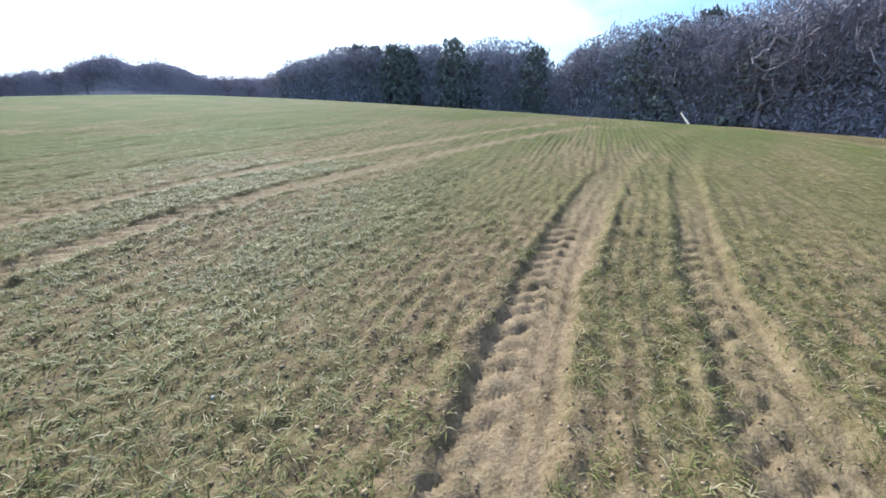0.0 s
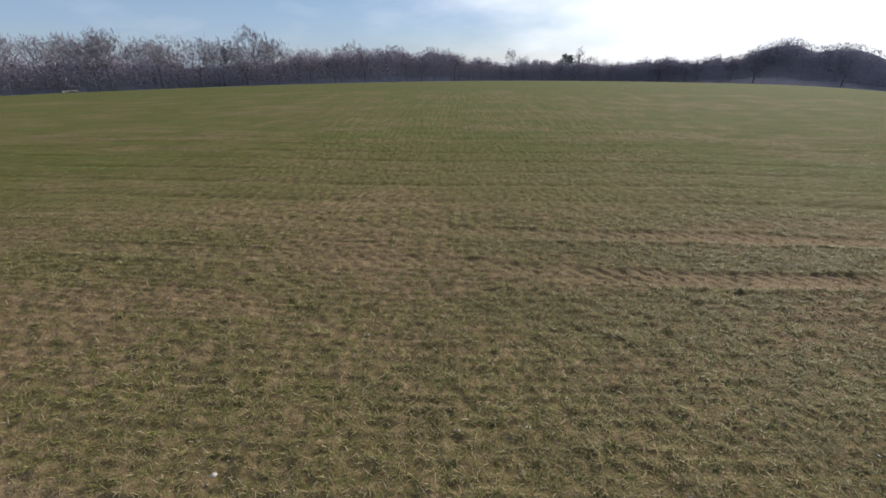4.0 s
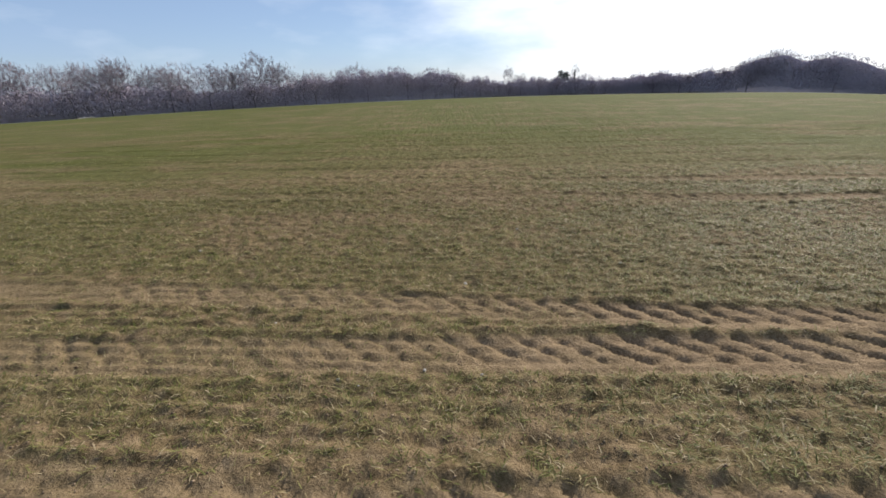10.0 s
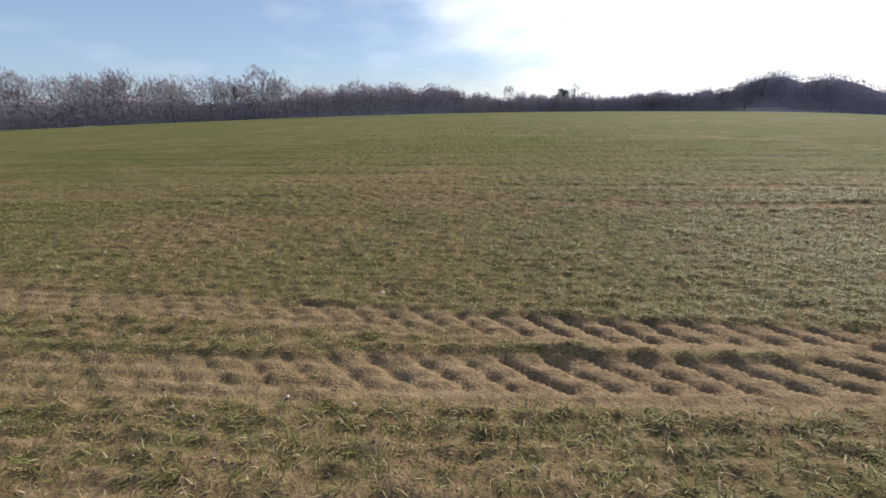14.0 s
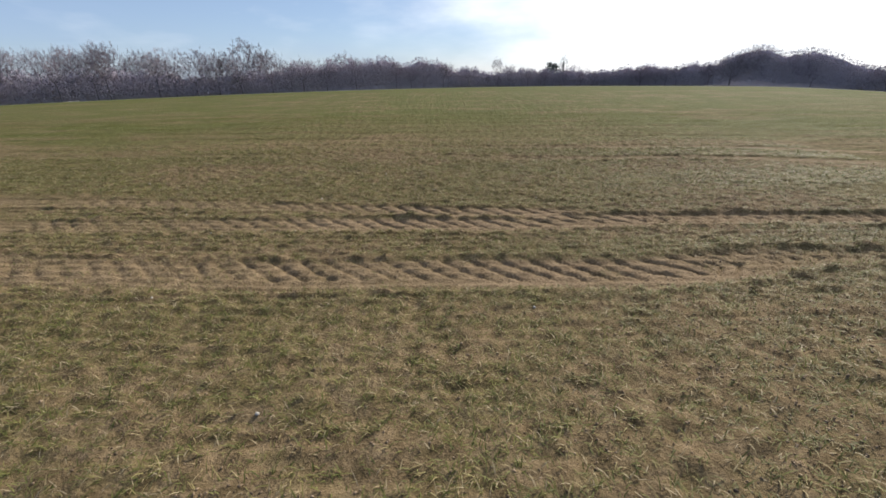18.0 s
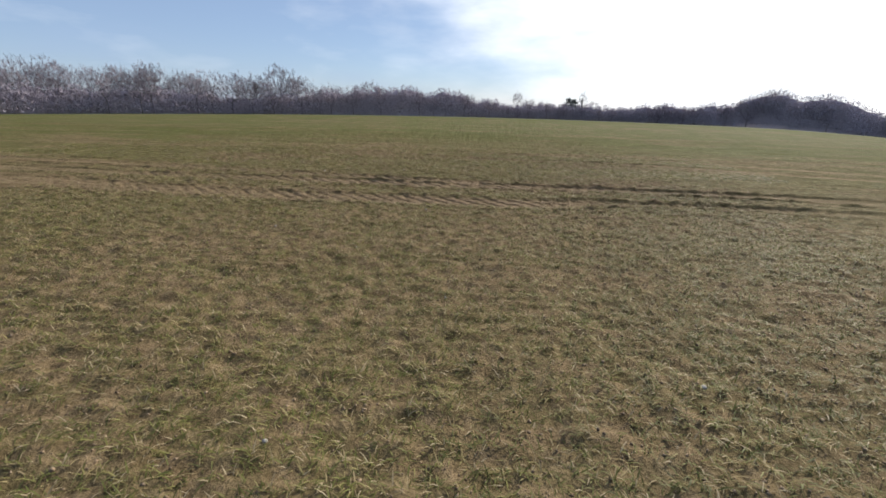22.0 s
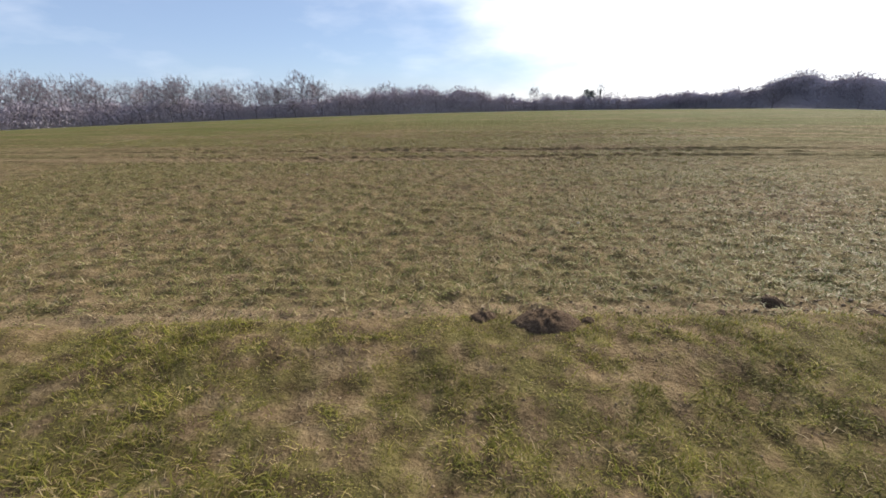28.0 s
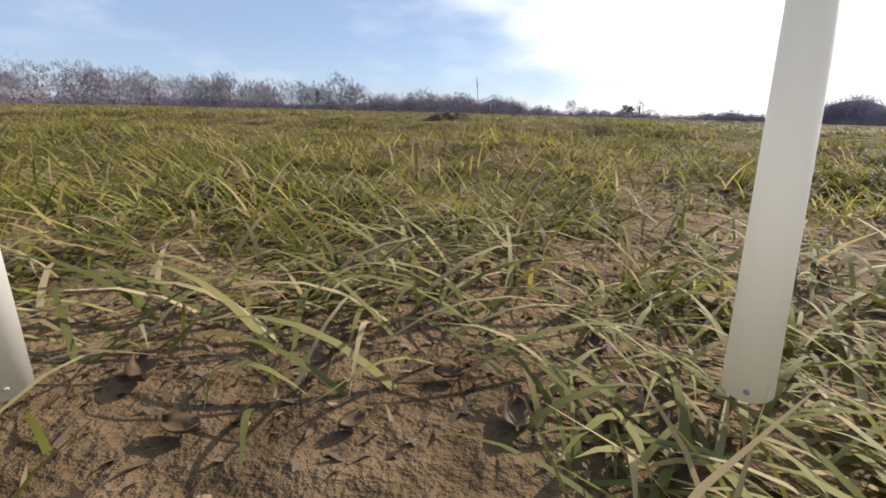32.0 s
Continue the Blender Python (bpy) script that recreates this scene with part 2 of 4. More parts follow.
MOLE = plain_material("crumbly_dark_earth", (0.045, 0.03, 0.02), (0.115, 0.078, 0.05), 40.0, 1.0, 0.1, 1.0, 0.02)
FLINT = plain_material("pale_flint", (0.3, 0.27, 0.225), (0.52, 0.48, 0.42), 30.0, 0.6)
PLASTIC = plain_material("white_plastic", (0.78, 0.775, 0.74), (0.83, 0.825, 0.8), 12.0, 0.42, 0.45, 0.05, 0.001)
nt = PLASTIC.node_tree
thin, both = nt.nodes.new("ShaderNodeBsdfTranslucent"), nt.nodes.new("ShaderNodeMixShader")
thin.inputs["Color"].default_value, both.inputs[0].default_value = (0.9, 0.87, 0.78, 1), 0.45
nt.links.new(nt.nodes["Principled BSDF"].outputs[0], both.inputs[1])
nt.links.new(thin.outputs[0], both.inputs[2])
nt.links.new(both.outputs[0], nt.nodes["Material Output"].inputs["Surface"])
# translucent share added to lift the backlit side of twigs and thicket
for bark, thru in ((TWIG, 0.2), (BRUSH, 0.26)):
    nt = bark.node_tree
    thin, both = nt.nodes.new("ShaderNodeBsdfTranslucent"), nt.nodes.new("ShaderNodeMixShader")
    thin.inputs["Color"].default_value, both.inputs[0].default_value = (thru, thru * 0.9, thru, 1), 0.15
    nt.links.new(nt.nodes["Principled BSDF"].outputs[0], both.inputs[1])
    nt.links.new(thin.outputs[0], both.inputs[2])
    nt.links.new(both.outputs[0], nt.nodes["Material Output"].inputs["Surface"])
SCREW = plain_material("dull_screw", (0.3, 0.28, 0.27), (0.42, 0.4, 0.38), 60.0, 0.5)


# ---------------------------------------------------------------- building tools
def mesh_from(name, verts, quads=None, tris=None, mat=None, smooth=False):
    """A mesh from arrays of vertices, four-sided and three-sided faces."""
    me = bpy.data.meshes.new(name)
    q = np.zeros((0, 4), np.int32) if quads is None else np.asarray(quads, np.int32)
    t = np.zeros((0, 3), np.int32) if tris is None else np.asarray(tris, np.int32)
    v = np.asarray(verts, np.float32)
    me.vertices.add(len(v))
    me.vertices.foreach_set("co", v.ravel())
    me.loops.add(q.size + t.size)
    me.loops.foreach_set("vertex_index", np.concatenate([q.ravel(), t.ravel()]))
    me.polygons.add(len(q) + len(t))
    me.polygons.foreach_set("loop_start", np.concatenate([np.arange(len(q)) * 4, q.size + np.arange(len(t)) * 3]).astype(np.int32))
    if smooth:
        me.polygons.foreach_set("use_smooth", np.ones(len(q) + len(t), bool))
    me.update(calc_edges=True)
    if mat:
        me.materials.append(mat)
    return me


def part(name, bm, mat, parent, label=""):
    me = bpy.data.meshes.new(name)
    bm.to_mesh(me)
    bm.free()
    me.materials.append(mat)
    ob = new(name, me)
    ob.parent = parent
    return tagged(ob, label)


def lattice(ix, iy, seed):
    h = (ix.astype(np.int64) * 374761393 + iy.astype(np.int64) * 668265263 + seed * 974634533) & 0x7FFFFFFF
    h = ((h ^ (h >> 13)) * 1274126177) & 0x7FFFFFFF
    return ((h ^ (h >> 16)) & 0xFFFF) / 65535.0


def bumps(x, y, size, seed, octaves=3):
    """Smooth noise from -1 to 1 whose lumps are about size metres wide."""
    total, amp, norm = 0.0, 1.0, 0.0
    for o in range(octaves):
        u, v = x / size * 2**o, y / size * 2**o
        i, j = np.floor(u), np.floor(v)
        f, g = u - i, v - j
        f, g = f * f * (3 - 2 * f), g * g * (3 - 2 * g)
        s = seed + 17 * o
        a, b, c, d = lattice(i, j, s), lattice(i + 1, j, s), lattice(i, j + 1, s), lattice(i + 1, j + 1, s)
        total = total + amp * ((a * (1 - f) + b * f) * (1 - g) + (c * (1 - f) + d * f) * g)
        norm += amp
        amp *= 0.5
    return total / norm * 2 - 1


def step(a, b, x):
    t = np.clip((x - a) / (b - a), 0, 1)
    return t * t * (3 - 2 * t)


# ---------------------------------------------------------------- lie of the land
# wheel ruts of the tractor passes: the line of each as x, y, half its width, its depth, and where and how far it fades to the west
RUTS = [
    ([-14, -4, -2.9, -1, 1.5, 4, 5, 6, 7.8, 9.5, 13.4, 19.2, 30], [2.2, 1.3, 1.1, 0.96, 0.9, 0.86, 1.08, 1.28, 1.31, 1.14, 0.7, -0.56, -3.8], 0.38, 0.072, (-2, 4, 0.5)),
    ([-14, -4, 0, 2.5, 5, 6.4, 7.4, 9, 12.0, 14.6, 19.1, 30], [3.4, 2.68, 2.62, 2.52, 2.72, 2.71, 2.69, 2.53, 2.2, 1.67, 0.7, -2.6], 0.3, 0.068, (-1.5, 1.5, 0.55)),
    ([-14, -4.2, -3, -1.3, 0.2, 1.6, 3.1, 4.5], [4.7, 3.96, 3.83, 3.6, 3.38, 3.2, 3.08, 3.0], 0.25, 0.066, (0, 1.2, 0.55)),
    ([-20, -6, -1.4, 1.5, 4, 7.6, 9.7, 11.5, 14.2, 25], [9.4, 8.7, 8.3, 8.0, 7.6, 7.5, 7.15, 6.64, 5.84, 2.2], 0.27, 0.05, (1, 6, 0.5)),
    ([-20, -5, -0.9, 4, 6, 9, 11, 14, 25], [11.2, 10.4, 9.9, 9.3, 9.35, 9.1, 8.6, 7.55, 3.9], 0.27, 0.05, (1, 6, 0.5)),
]


def drift(x):
    """How far the drilled rows swing from straight, as the ruts do."""
    return np.interp(x, [-40, -14, -4, 0, 5, 8, 10, 13, 19, 30, 60], [4.0, 1.0, 0.3, 0, 0, 0, -0.2, -0.6, -1.8, -5.0, -16.0])


def lie(x, y):
    """The broad shape of the field: a flat brow that falls away all round, most to the south-east."""
    r = np.hypot(x, y)
    z = -1.35e-4 * np.where(r < 260, r * r, 260 * (2 * r - 260))
    s = np.maximum(0, 0.866 * x - 0.5 * y - 10)
    z = z - 1.7e-3 * np.where(s < 60, s * s, 60 * (2 * s - 60))
    w = np.maximum(0, -0.9 * x + 0.43 * y - 10)
    return z - 1.1e-4 * np.where(w < 150, w * w, 150 * (2 * w - 150))


def rut_shape(x, y):
    """Depth of the wheel ruts and how bare they are."""
    z, bare = np.zeros_like(x), np.zeros_like(x)
    for k, (rx, ry, half, depth, (wx, ex, low)) in enumerate(RUTS):
        c = np.interp(x, rx, ry)
        ends = step(rx[0], rx[0] + 2, x) * (1 - step(rx[-1] - 1.2, rx[-1], x))
        d = y - c + 0.03 * bumps(x, y, 0.5, 40 + k, 2)
        half = half * (1 - 0.37 * (k == 0) * step(5, 7, x))
        a = np.abs(d)
        strength = (0.9 + 0.18 * bumps(x, x * 0 + k, 1.3, 50 + k, 2)) * ends * (low + (1 - low) * step(wx, ex, x))
        bed = 1 - step(half * 0.75, half * 1.12, a)
        edge = np.exp(-((a - half * 1.25) / 0.06) ** 2)
        east = step(4.2, 5.4, x) * (1 - 0.7 * step(8, 11, x)) * (k < 3)
        pitch = 0.34 - 0.08 * (x > 4.8)
        slant = np.where(x > 4.8, np.abs(d), d)
        lug = np.mod(x + 1.05 * slant + 0.06 * bumps(x, y, 0.4, 60, 2) + 0.11 * k, pitch) / pitch
        groove = step(0.0, 0.07, lug) * (1 - step(0.2, 0.36, lug)) * step(-0.55 * half, -0.25 * half, d + 0.4 * half * step(4.6, 5.2, x)) * (1 - step(half * 0.8, half * 1.05, d)) * (0.95 + 0.4 * bumps(x, y, 0.45, 62, 2))
        z = z - strength * depth * ((0.28 + 0.5 * east) * bed + (0.9 - 0.3 * east) * (1 - step(8.5, 11, x)) * (0.62 + 0.38 * step(-2.2, 0.3, x + 0.5 * bumps(x, y, 1.1, 64, 2))) * groove) + 0.55 * strength * depth * edge * (0.7 + 0.8 * bumps(x, y, 0.16, 61, 2))
        worn = 0.7 + 0.3 * step(-0.45, 0.05, bumps(x, y, 0.4, 70 + k, 3))
        bare = np.maximum(bare, bed * np.clip(strength * 1.2, 0, 1) * worn * ((1.0 - 0.45 * (k == 0) * step(4.5, 6.5, x)) * (1 - 0.65 * step(9, 13, x)) if k < 3 else 0.55 + 0.45 * step(3.5, 6.5, x)))
    return z, bare


def margin_at(x, y):
    """1 on the grass margin, 0 on the drilled field."""
    edge = -6.85 + 0.12 * (x - 3) + 0.1 * bumps(x, x * 0, 0.9, 7, 3)
    edge = np.where(x > 4.2, -6.72 + 0.05 * (x - 4.2) + 0.1 * bumps(x, x * 0, 0.9, 7, 3), edge)
    return step(edge + 0.06, edge - 0.06, y), edge


def ground_z(x, y):
    near = 1 - step(25, 60, np.hypot(x, y))
    rz, bed = rut_shape(x, y)
    m, edge = margin_at(x, y)
    v = y - drift(x)
    clod = 0.044 * np.abs(bumps(x * 0.6, v, 0.16, 3, 3)) ** 0.8 - 0.014 + 0.026 * bumps(x * 0.8, v, 0.09, 8, 2) + 0.02 * bumps(x, y, 1.6, 4, 2)
    hump = 0.06 * bumps(x, y, 0.5, 5, 3) + 0.022 * bumps(x, y, 0.12, 6, 2) + 0.05 * np.exp(-((y - edge + 0.35) / 0.4) ** 2)
    rows = 0.007 * np.cos((y - drift(x)) * 2 * math.pi / 0.15)
    calm = 1 - np.exp(-((x - 4.71) ** 2 + (y + 9.72) ** 2) / 0.12)
    bout = np.floor((v - 11.1) / 1.52)
    furrow = -0.05 * np.exp(-((np.mod(v - 11.1, 1.52) - 0.4) / 0.15) ** 2) * step(11, 11.4, v) * (0.35 + 0.65 * step(-0.25, 0.45, bumps(x, bout * 7.7, 5.0, 9, 2)))
    return lie(x, y) + near * (rz + clod * (1 - m) * (1 - 0.7 * bed) + m * hump * calm * 0.9 + rows * (1 - m)) + near * furrow


def bare_at(x, y):
    """How little grows: ruts, thin patches of the crop and worn spots of the margin."""
    _, b = rut_shape(x, y)
    m, edge = margin_at(x, y)
    v = y - drift(x)
    thin = step(-0.1, 0.5, 0.75 * bumps(x * 0.5, v, 0.09, 11, 3) + 0.65 * bumps(x * 0.3, v, 1.1, 12, 2) + 0.3 * np.exp(-((v - 9.3) / 1.7) ** 2))
    worn = step(-0.08, 0.38, 0.95 * bumps(x, y, 0.11, 13, 3) + 0.42 * bumps(x, y, 0.8, 15, 2))
    strip = np.exp(-((y - edge - 0.12) / 0.13) ** 2)
    sand = step(0.95, 0.6, np.hypot((x - 4.98) / 0.2, (y + 9.32) / 0.3)) + step(1.0, 0.6, np.hypot((x - 4.75) / 0.14, (y + 9.58) / 0.1))
    sand = sand + sum(step(1.0, 0.6, np.hypot((x - px) / rx, (y - py) / ry)) for px, py, rx, ry in ((4.64, -9.655, 0.13, 0.06), (4.62, -9.44, 0.1, 0.06), (4.8, -9.39, 0.09, 0.06), (4.98, -9.1, 0.14, 0.09), (4.5, -9.52, 0.08, 0.05), (4.9, -9.54, 0.08, 0.05)))
    return np.clip(np.maximum(b * 0.97, np.maximum(strip * 0.7, np.where(m > 0.5, worn * 0.88, thin * (0.66 + 0.14 * step(-1, 3, y)))) + sand), 0, 1)


def pale_at(x, y):
    """Where the topsoil is dry and pale: the ruts, the strip along the margin, sandy spots."""
    _, b = rut_shape(x, y)
    m, edge = margin_at(x, y)
    strip = np.exp(-((y - edge - 0.1) / 0.12) ** 2) * 0.5
    spots = step(0.2, 0.6, bumps(x, y, 0.45, 14, 3)) * 0.22 * (1 - m)
    sand = step(1.1, 0.5, np.hypot((x - 4.98) / 0.3, (y + 9.35) / 0.35)) * 0.4
    sand = sand + step(1.15, 0.5, np.hypot((x - 4.64) / 0.28, (y + 9.65) / 0.12)) * 0.12
    return np.clip(np.maximum(b * (0.62 + 0.2 * bumps(x, y, 0.5, 65, 3)), strip + spots + sand), 0, 1)


# ---------------------------------------------------------------- ground
def line(marks, far):
    """Grid lines: runs of even steps, then ever wider ones out to the horizon on both sides."""
    core = np.concatenate([np.arange(a, b - 1e-6, s) for a, b, s in marks] + [[marks[-1][1]]])
    def out(s):
        d, w = [], s
        while sum(d) < far:
            d.append(w)
            w *= 1.1
        return np.cumsum(d)
    return np.concatenate([(core[0] - out(marks[0][2]))[::-1], core, core[-1] + out(marks[-1][2])])


gx = line([(-4.5, 4.3, 0.038), (4.3, 5.2, 0.013), (5.2, 9.0, 0.04)], 1500)
gy = line([(-10.6, -9.9, 0.036), (-9.9, -9.2, 0.013), (-9.2, 0.3, 0.05), (0.3, 4.0, 0.028), (4.0, 9.0, 0.045), (9.0, 10.6, 0.06), (10.6, 20.0, 0.1)], 1500)
X, Y = np.meshgrid(gx, gy)
nx, ny = len(gx), len(gy)
Z = ground_z(X, Y)
idx = np.arange(nx * ny).reshape(ny, nx)
faces = np.stack([idx[:-1, :-1], idx[:-1, 1:], idx[1:, 1:], idx[1:, :-1]], -1).reshape(-1, 4)
me = mesh_from("ground", np.stack([X, Y, Z], -1).reshape(-1, 3), faces, None, GROUND, True)
R = np.hypot(X - 1, Y)
M, _ = margin_at(X, Y)
B = bare_at(X, Y)
for key, val in (("bare", pale_at(X, Y)), ("sward", np.clip((0.36 + 0.64 * step(4, 22, R)) * (1 - 0.75 * B * (R < 60)) * (1 - M) + step(60, 90, R), 0, 1)), ("moss", M * (1 - 0.75 * B) * 0.9 * (1 - step(60, 90, R)))):
    me.attributes.new(key, "FLOAT", "POINT").data.foreach_set("value", val.ravel().astype(np.float32))
ground = tagged(new("ground", me), "gently domed field of thin winter wheat with a grassy margin", "field", kind="structure")


# ---------------------------------------------------------------- crop and grass
rng = np.random.default_rng(5)


def blades(name, x, y, length, width, lean, mat, label, segs=2, lift=0.0, heading=None):
    """Leaf blades that rise from the ground and bend over; lean: 0 upright, 1 lying."""
    n = len(x)
    az = rng.uniform(0, 2 * math.pi, n) if heading is None else heading
    z = ground_z(x, y) - 0.004 + lift
    dx, dy = np.cos(az), np.sin(az)
    tw = rng.uniform(-0.6, 0.6, n)
    sx, sy = -np.sin(az + tw), np.cos(az + tw)
    rings = segs
    pts, hx, hz = [], np.zeros(n), np.zeros(n)
    for k in range(rings + 1):
        f = k / rings
        ang = (math.pi / 2) * (1 - lean * (0.35 + 0.95 * f))
        if k:
            hx = hx + np.cos(ang) * length / rings
            hz = hz + np.sin(ang) * length / rings
        hzz = np.maximum(hz, 0.003 + 0.002 * k)
        w = width * (0.75 + 0.5 * f - 1.25 * f * f) * 0.5
        if k < rings:
            pts.append(np.stack([x + dx * hx - sx * w, y + dy * hx - sy * w, z + hzz], -1))
            pts.append(np.stack([x + dx * hx + sx * w, y + dy * hx + sy * w, z + hzz], -1))
        else:
            pts.append(np.stack([x + dx * hx, y + dy * hx, z + hzz], -1))
    per = 2 * rings + 1
    v = np.stack(pts, 1).reshape(-1, 3)
    base = np.arange(n)[:, None] * per
    quads = np.concatenate([base + np.array([[2 * k, 2 * k + 1, 2 * k + 3, 2 * k + 2]]) for k in range(rings - 1)]) if rings > 1 else None
    tris = base + np.array([[2 * rings - 2, 2 * rings - 1, 2 * rings]])
    ob = new(name, mesh_from(name, v, quads, tris, mat, True))
    return tagged(ob, label, "crop" if mat in (WHEAT, FAR_WHEAT) else "grass", kind="stuff")


def tufts(x, y, each, spread):
    """Several blades from the foot of each plant."""
    x, y = np.repeat(x, each), np.repeat(y, each)
    return x + rng.normal(0, spread, len(x)), y + rng.normal(0, spread, len(y))


def rows_of(n, x0, x1, y0, y1, space=0.15, spread=0.05, each=5):
    """Random plants along the drilled rows."""
    x = rng.uniform(x0, x1, n // each)
    y = rng.uniform(y0, y1, n // each)
    y = np.round((y - drift(x)) / space) * space + drift(x) + rng.normal(0, spread, n // each)
    return tufts(x, y, each, 0.02)


def thinned(x, y, keep_bare=0.06):
    b = bare_at(x, y)
    return (rng.uniform(0, 1, len(x)) < np.maximum(keep_bare, 1 - b * 1.05)) & (rng.uniform(0, 0.8, len(x)) > rut_shape(x, y)[1])


n = 340000
x, y = rows_of(n, -6.5, 10.5, -7.0, 4.6, 0.15, 0.05, 3)
keep = thinned(x, y) & (margin_at(x, y)[0] < 0.5) & (np.abs(x - 2) + rng.normal(0, 1, len(x)) < np.minimum(5 + 0.85 * (y + 8), 6.8))
x, y = x[keep], y[keep]
blades("winter_wheat", x, y, rng.uniform(0.035, 0.105, len(x)), rng.uniform(0.0055, 0.011, len(x)), rng.uniform(0.55, 1.06, len(x)), WHEAT,
       "thin olive-green winter wheat seedlings in drilled rows on tan soil")
n = 190000
x, y = rows_of(n, -11, 12, 4.6, 11, 0.15, 0.044, 3)
keep = thinned(x, y) & (np.abs(x - 1) + rng.normal(0, 1.2, len(x)) < 3 + 1.15 * (y + 3)) & (y + rng.uniform(-2, 1, len(x)) < 9.6)
x, y = x[keep], y[keep]
blades("winter_wheat", x, y, rng.uniform(0.05, 0.13, len(x)), rng.uniform(0.007, 0.013, len(x)), rng.uniform(0.6, 1.05, len(x)), WHEAT,
       "winter wheat seedlings in the middle of the field")
n = 130000
x, y = rows_of(n, -15, 18, 8, 19)
keep = thinned(x, y) & (y + rng.uniform(-1.5, 1.5, len(x)) > 9.2) & (y + rng.uniform(0, 4, len(x)) < 19)
x, y = x[keep], y[keep]
blades("winter_wheat", x, y, rng.uniform(0.06, 0.13, len(x)), rng.uniform(0.01, 0.018, len(x)), rng.uniform(0.6, 1.03, len(x)), FAR_WHEAT,
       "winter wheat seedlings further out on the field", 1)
n = 90000
r, a = np.sqrt(rng.uniform(16**2, 55**2, n)), rng.uniform(-1.0, 2.1, n)
x, y = r * np.sin(a), r * np.cos(a)
x = np.concatenate([x, rng.uniform(7, 24, 50000), rng.uniform(-22, -4, 50000)])
y = np.concatenate([y, rng.uniform(-9, 5, 50000), rng.uniform(-7, 6, 50000)])
keep = (thinned(x, y) & (margin_at(x, y)[0] < 0.5))
x, y = x[keep], y[keep]
blades("winter_wheat", x, y, rng.uniform(0.04, 0.1, len(x)), rng.uniform(0.014, 0.03, len(x)), rng.uniform(0.65, 1.0, len(x)), FAR_WHEAT,
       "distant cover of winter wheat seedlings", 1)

# margin
n = 270000
x, y = tufts(rng.uniform(0.2, 8.6, n // 10), rng.uniform(-10.7, -6.5, n // 10), 10, 0.024)
keep = (margin_at(x, y)[0] > 0.5) & (rng.uniform(0, 1, n) < 1.0 - 0.99 * bare_at(x, y)) & (np.abs(x - 4) < 2.5 + 0.9 * (y + 11))
x, y = x[keep], y[keep]
tuft = np.clip(0.8 + 1.2 * bumps(x, y, 0.3, 21, 3), 0.35, 1.8)
fine = 1 - 0.5 * np.exp(-((x - 4.713) ** 2 + (y + 9.77) ** 2) / 0.8)
blades("margin_grass", x, y, rng.uniform(0.02, 0.055, len(x)) * tuft, rng.uniform(0.0035, 0.007, len(x)) * fine, rng.uniform(0.4, 1.02, len(x)), GRASS,
       "short mossy green grass of the field margin")
n = 12000
x, y = rng.normal(4.75, 0.75, n), rng.normal(-9.1, 0.6, n)
keep = (np.hypot(x - 4.713, y + 9.77) > 0.2) & ((y > -9.55) | (x > 4.8)) & (margin_at(x, y)[0] > 0.5) & (rng.uniform(0, 1, n) < 1.0 - 0.85 * bare_at(x, y))
x, y = x[keep], y[keep]
blades("margin_grass", x, y, rng.uniform(0.04, 0.1, len(x)), rng.uniform(0.003, 0.0055, len(x)), rng.uniform(0.5, 1.08, len(x)), GRASS,
       "long bent grass blades at the landing spot", 4)
n = 1000
x, y = rng.normal(4.7, 0.26, n), rng.normal(-9.42, 0.2, n)
keep = (np.hypot(x - 4.713, y + 9.77) > 0.15) & (bumps(x, y, 0.16, 31, 2) > 0.0) & ((y > -9.56) | (x > 4.76))
x, y = x[keep], y[keep]
blades("margin_grass", x, y, rng.uniform(0.05, 0.12, len(x)), rng.uniform(0.003, 0.0065, len(x)), rng.uniform(0.8, 1.12, len(x)), DULL,
       "tangled dull green grass blades in front of the landed drone", 5)
n = 200
x, y = rng.uniform(4.73, 4.96, n), rng.uniform(-9.67, -9.5, n)
keep = np.hypot(x - 4.713, y + 9.77) > 0.115
x, y = x[keep], y[keep]
blades("margin_grass", x, y, rng.uniform(0.03, 0.075, len(x)), rng.uniform(0.0025, 0.005, len(x)), rng.uniform(0.7, 1.1, len(x)), DULL,
       "matted green grass round the foot of the drone leg", 4)
n = 26
x, y = rng.uniform(4.46, 4.74, n), rng.uniform(-9.63, -9.5, n)
blades("margin_grass", x, y, rng.uniform(0.08, 0.15, n), rng.uniform(0.003, 0.0065, n), rng.uniform(0.85, 1.1, n), DULL,
       "long dull grass blades lying flat across bare soil", 6, 0.0, rng.normal(0.25, 0.3, n) + math.pi * rng.integers(0, 2, n))
n = 70
x, y = np.concatenate([rng.uniform(4.74, 4.92, 55), rng.uniform(4.5, 4.72, 15)]), np.concatenate([rng.uniform(-9.67, -9.6, 55), rng.uniform(-9.64, -9.58, 15)])
blades("margin_grass", x, y, rng.uniform(0.05, 0.12, n), rng.uniform(0.0025, 0.005, n), rng.uniform(0.8, 1.12, n), DULL,
       "long green grass blades crossing in front of the drone leg", 6)
n = 500
x, y = rng.uniform(4.2, 5.4, n), rng.uniform(-9.9, -9.0, n)
keep = np.hypot(x - 4.713, y + 9.77) > 0.24
x, y = x[keep], y[keep]
blades("dead_grass", x, y, rng.uniform(0.04, 0.09, len(x)), rng.uniform(0.003, 0.005, len(x)), rng.uniform(0.85, 1.05, len(x)), STRAW,
       "pale dead grass blades lying on bare earth", 4)
n = 2400
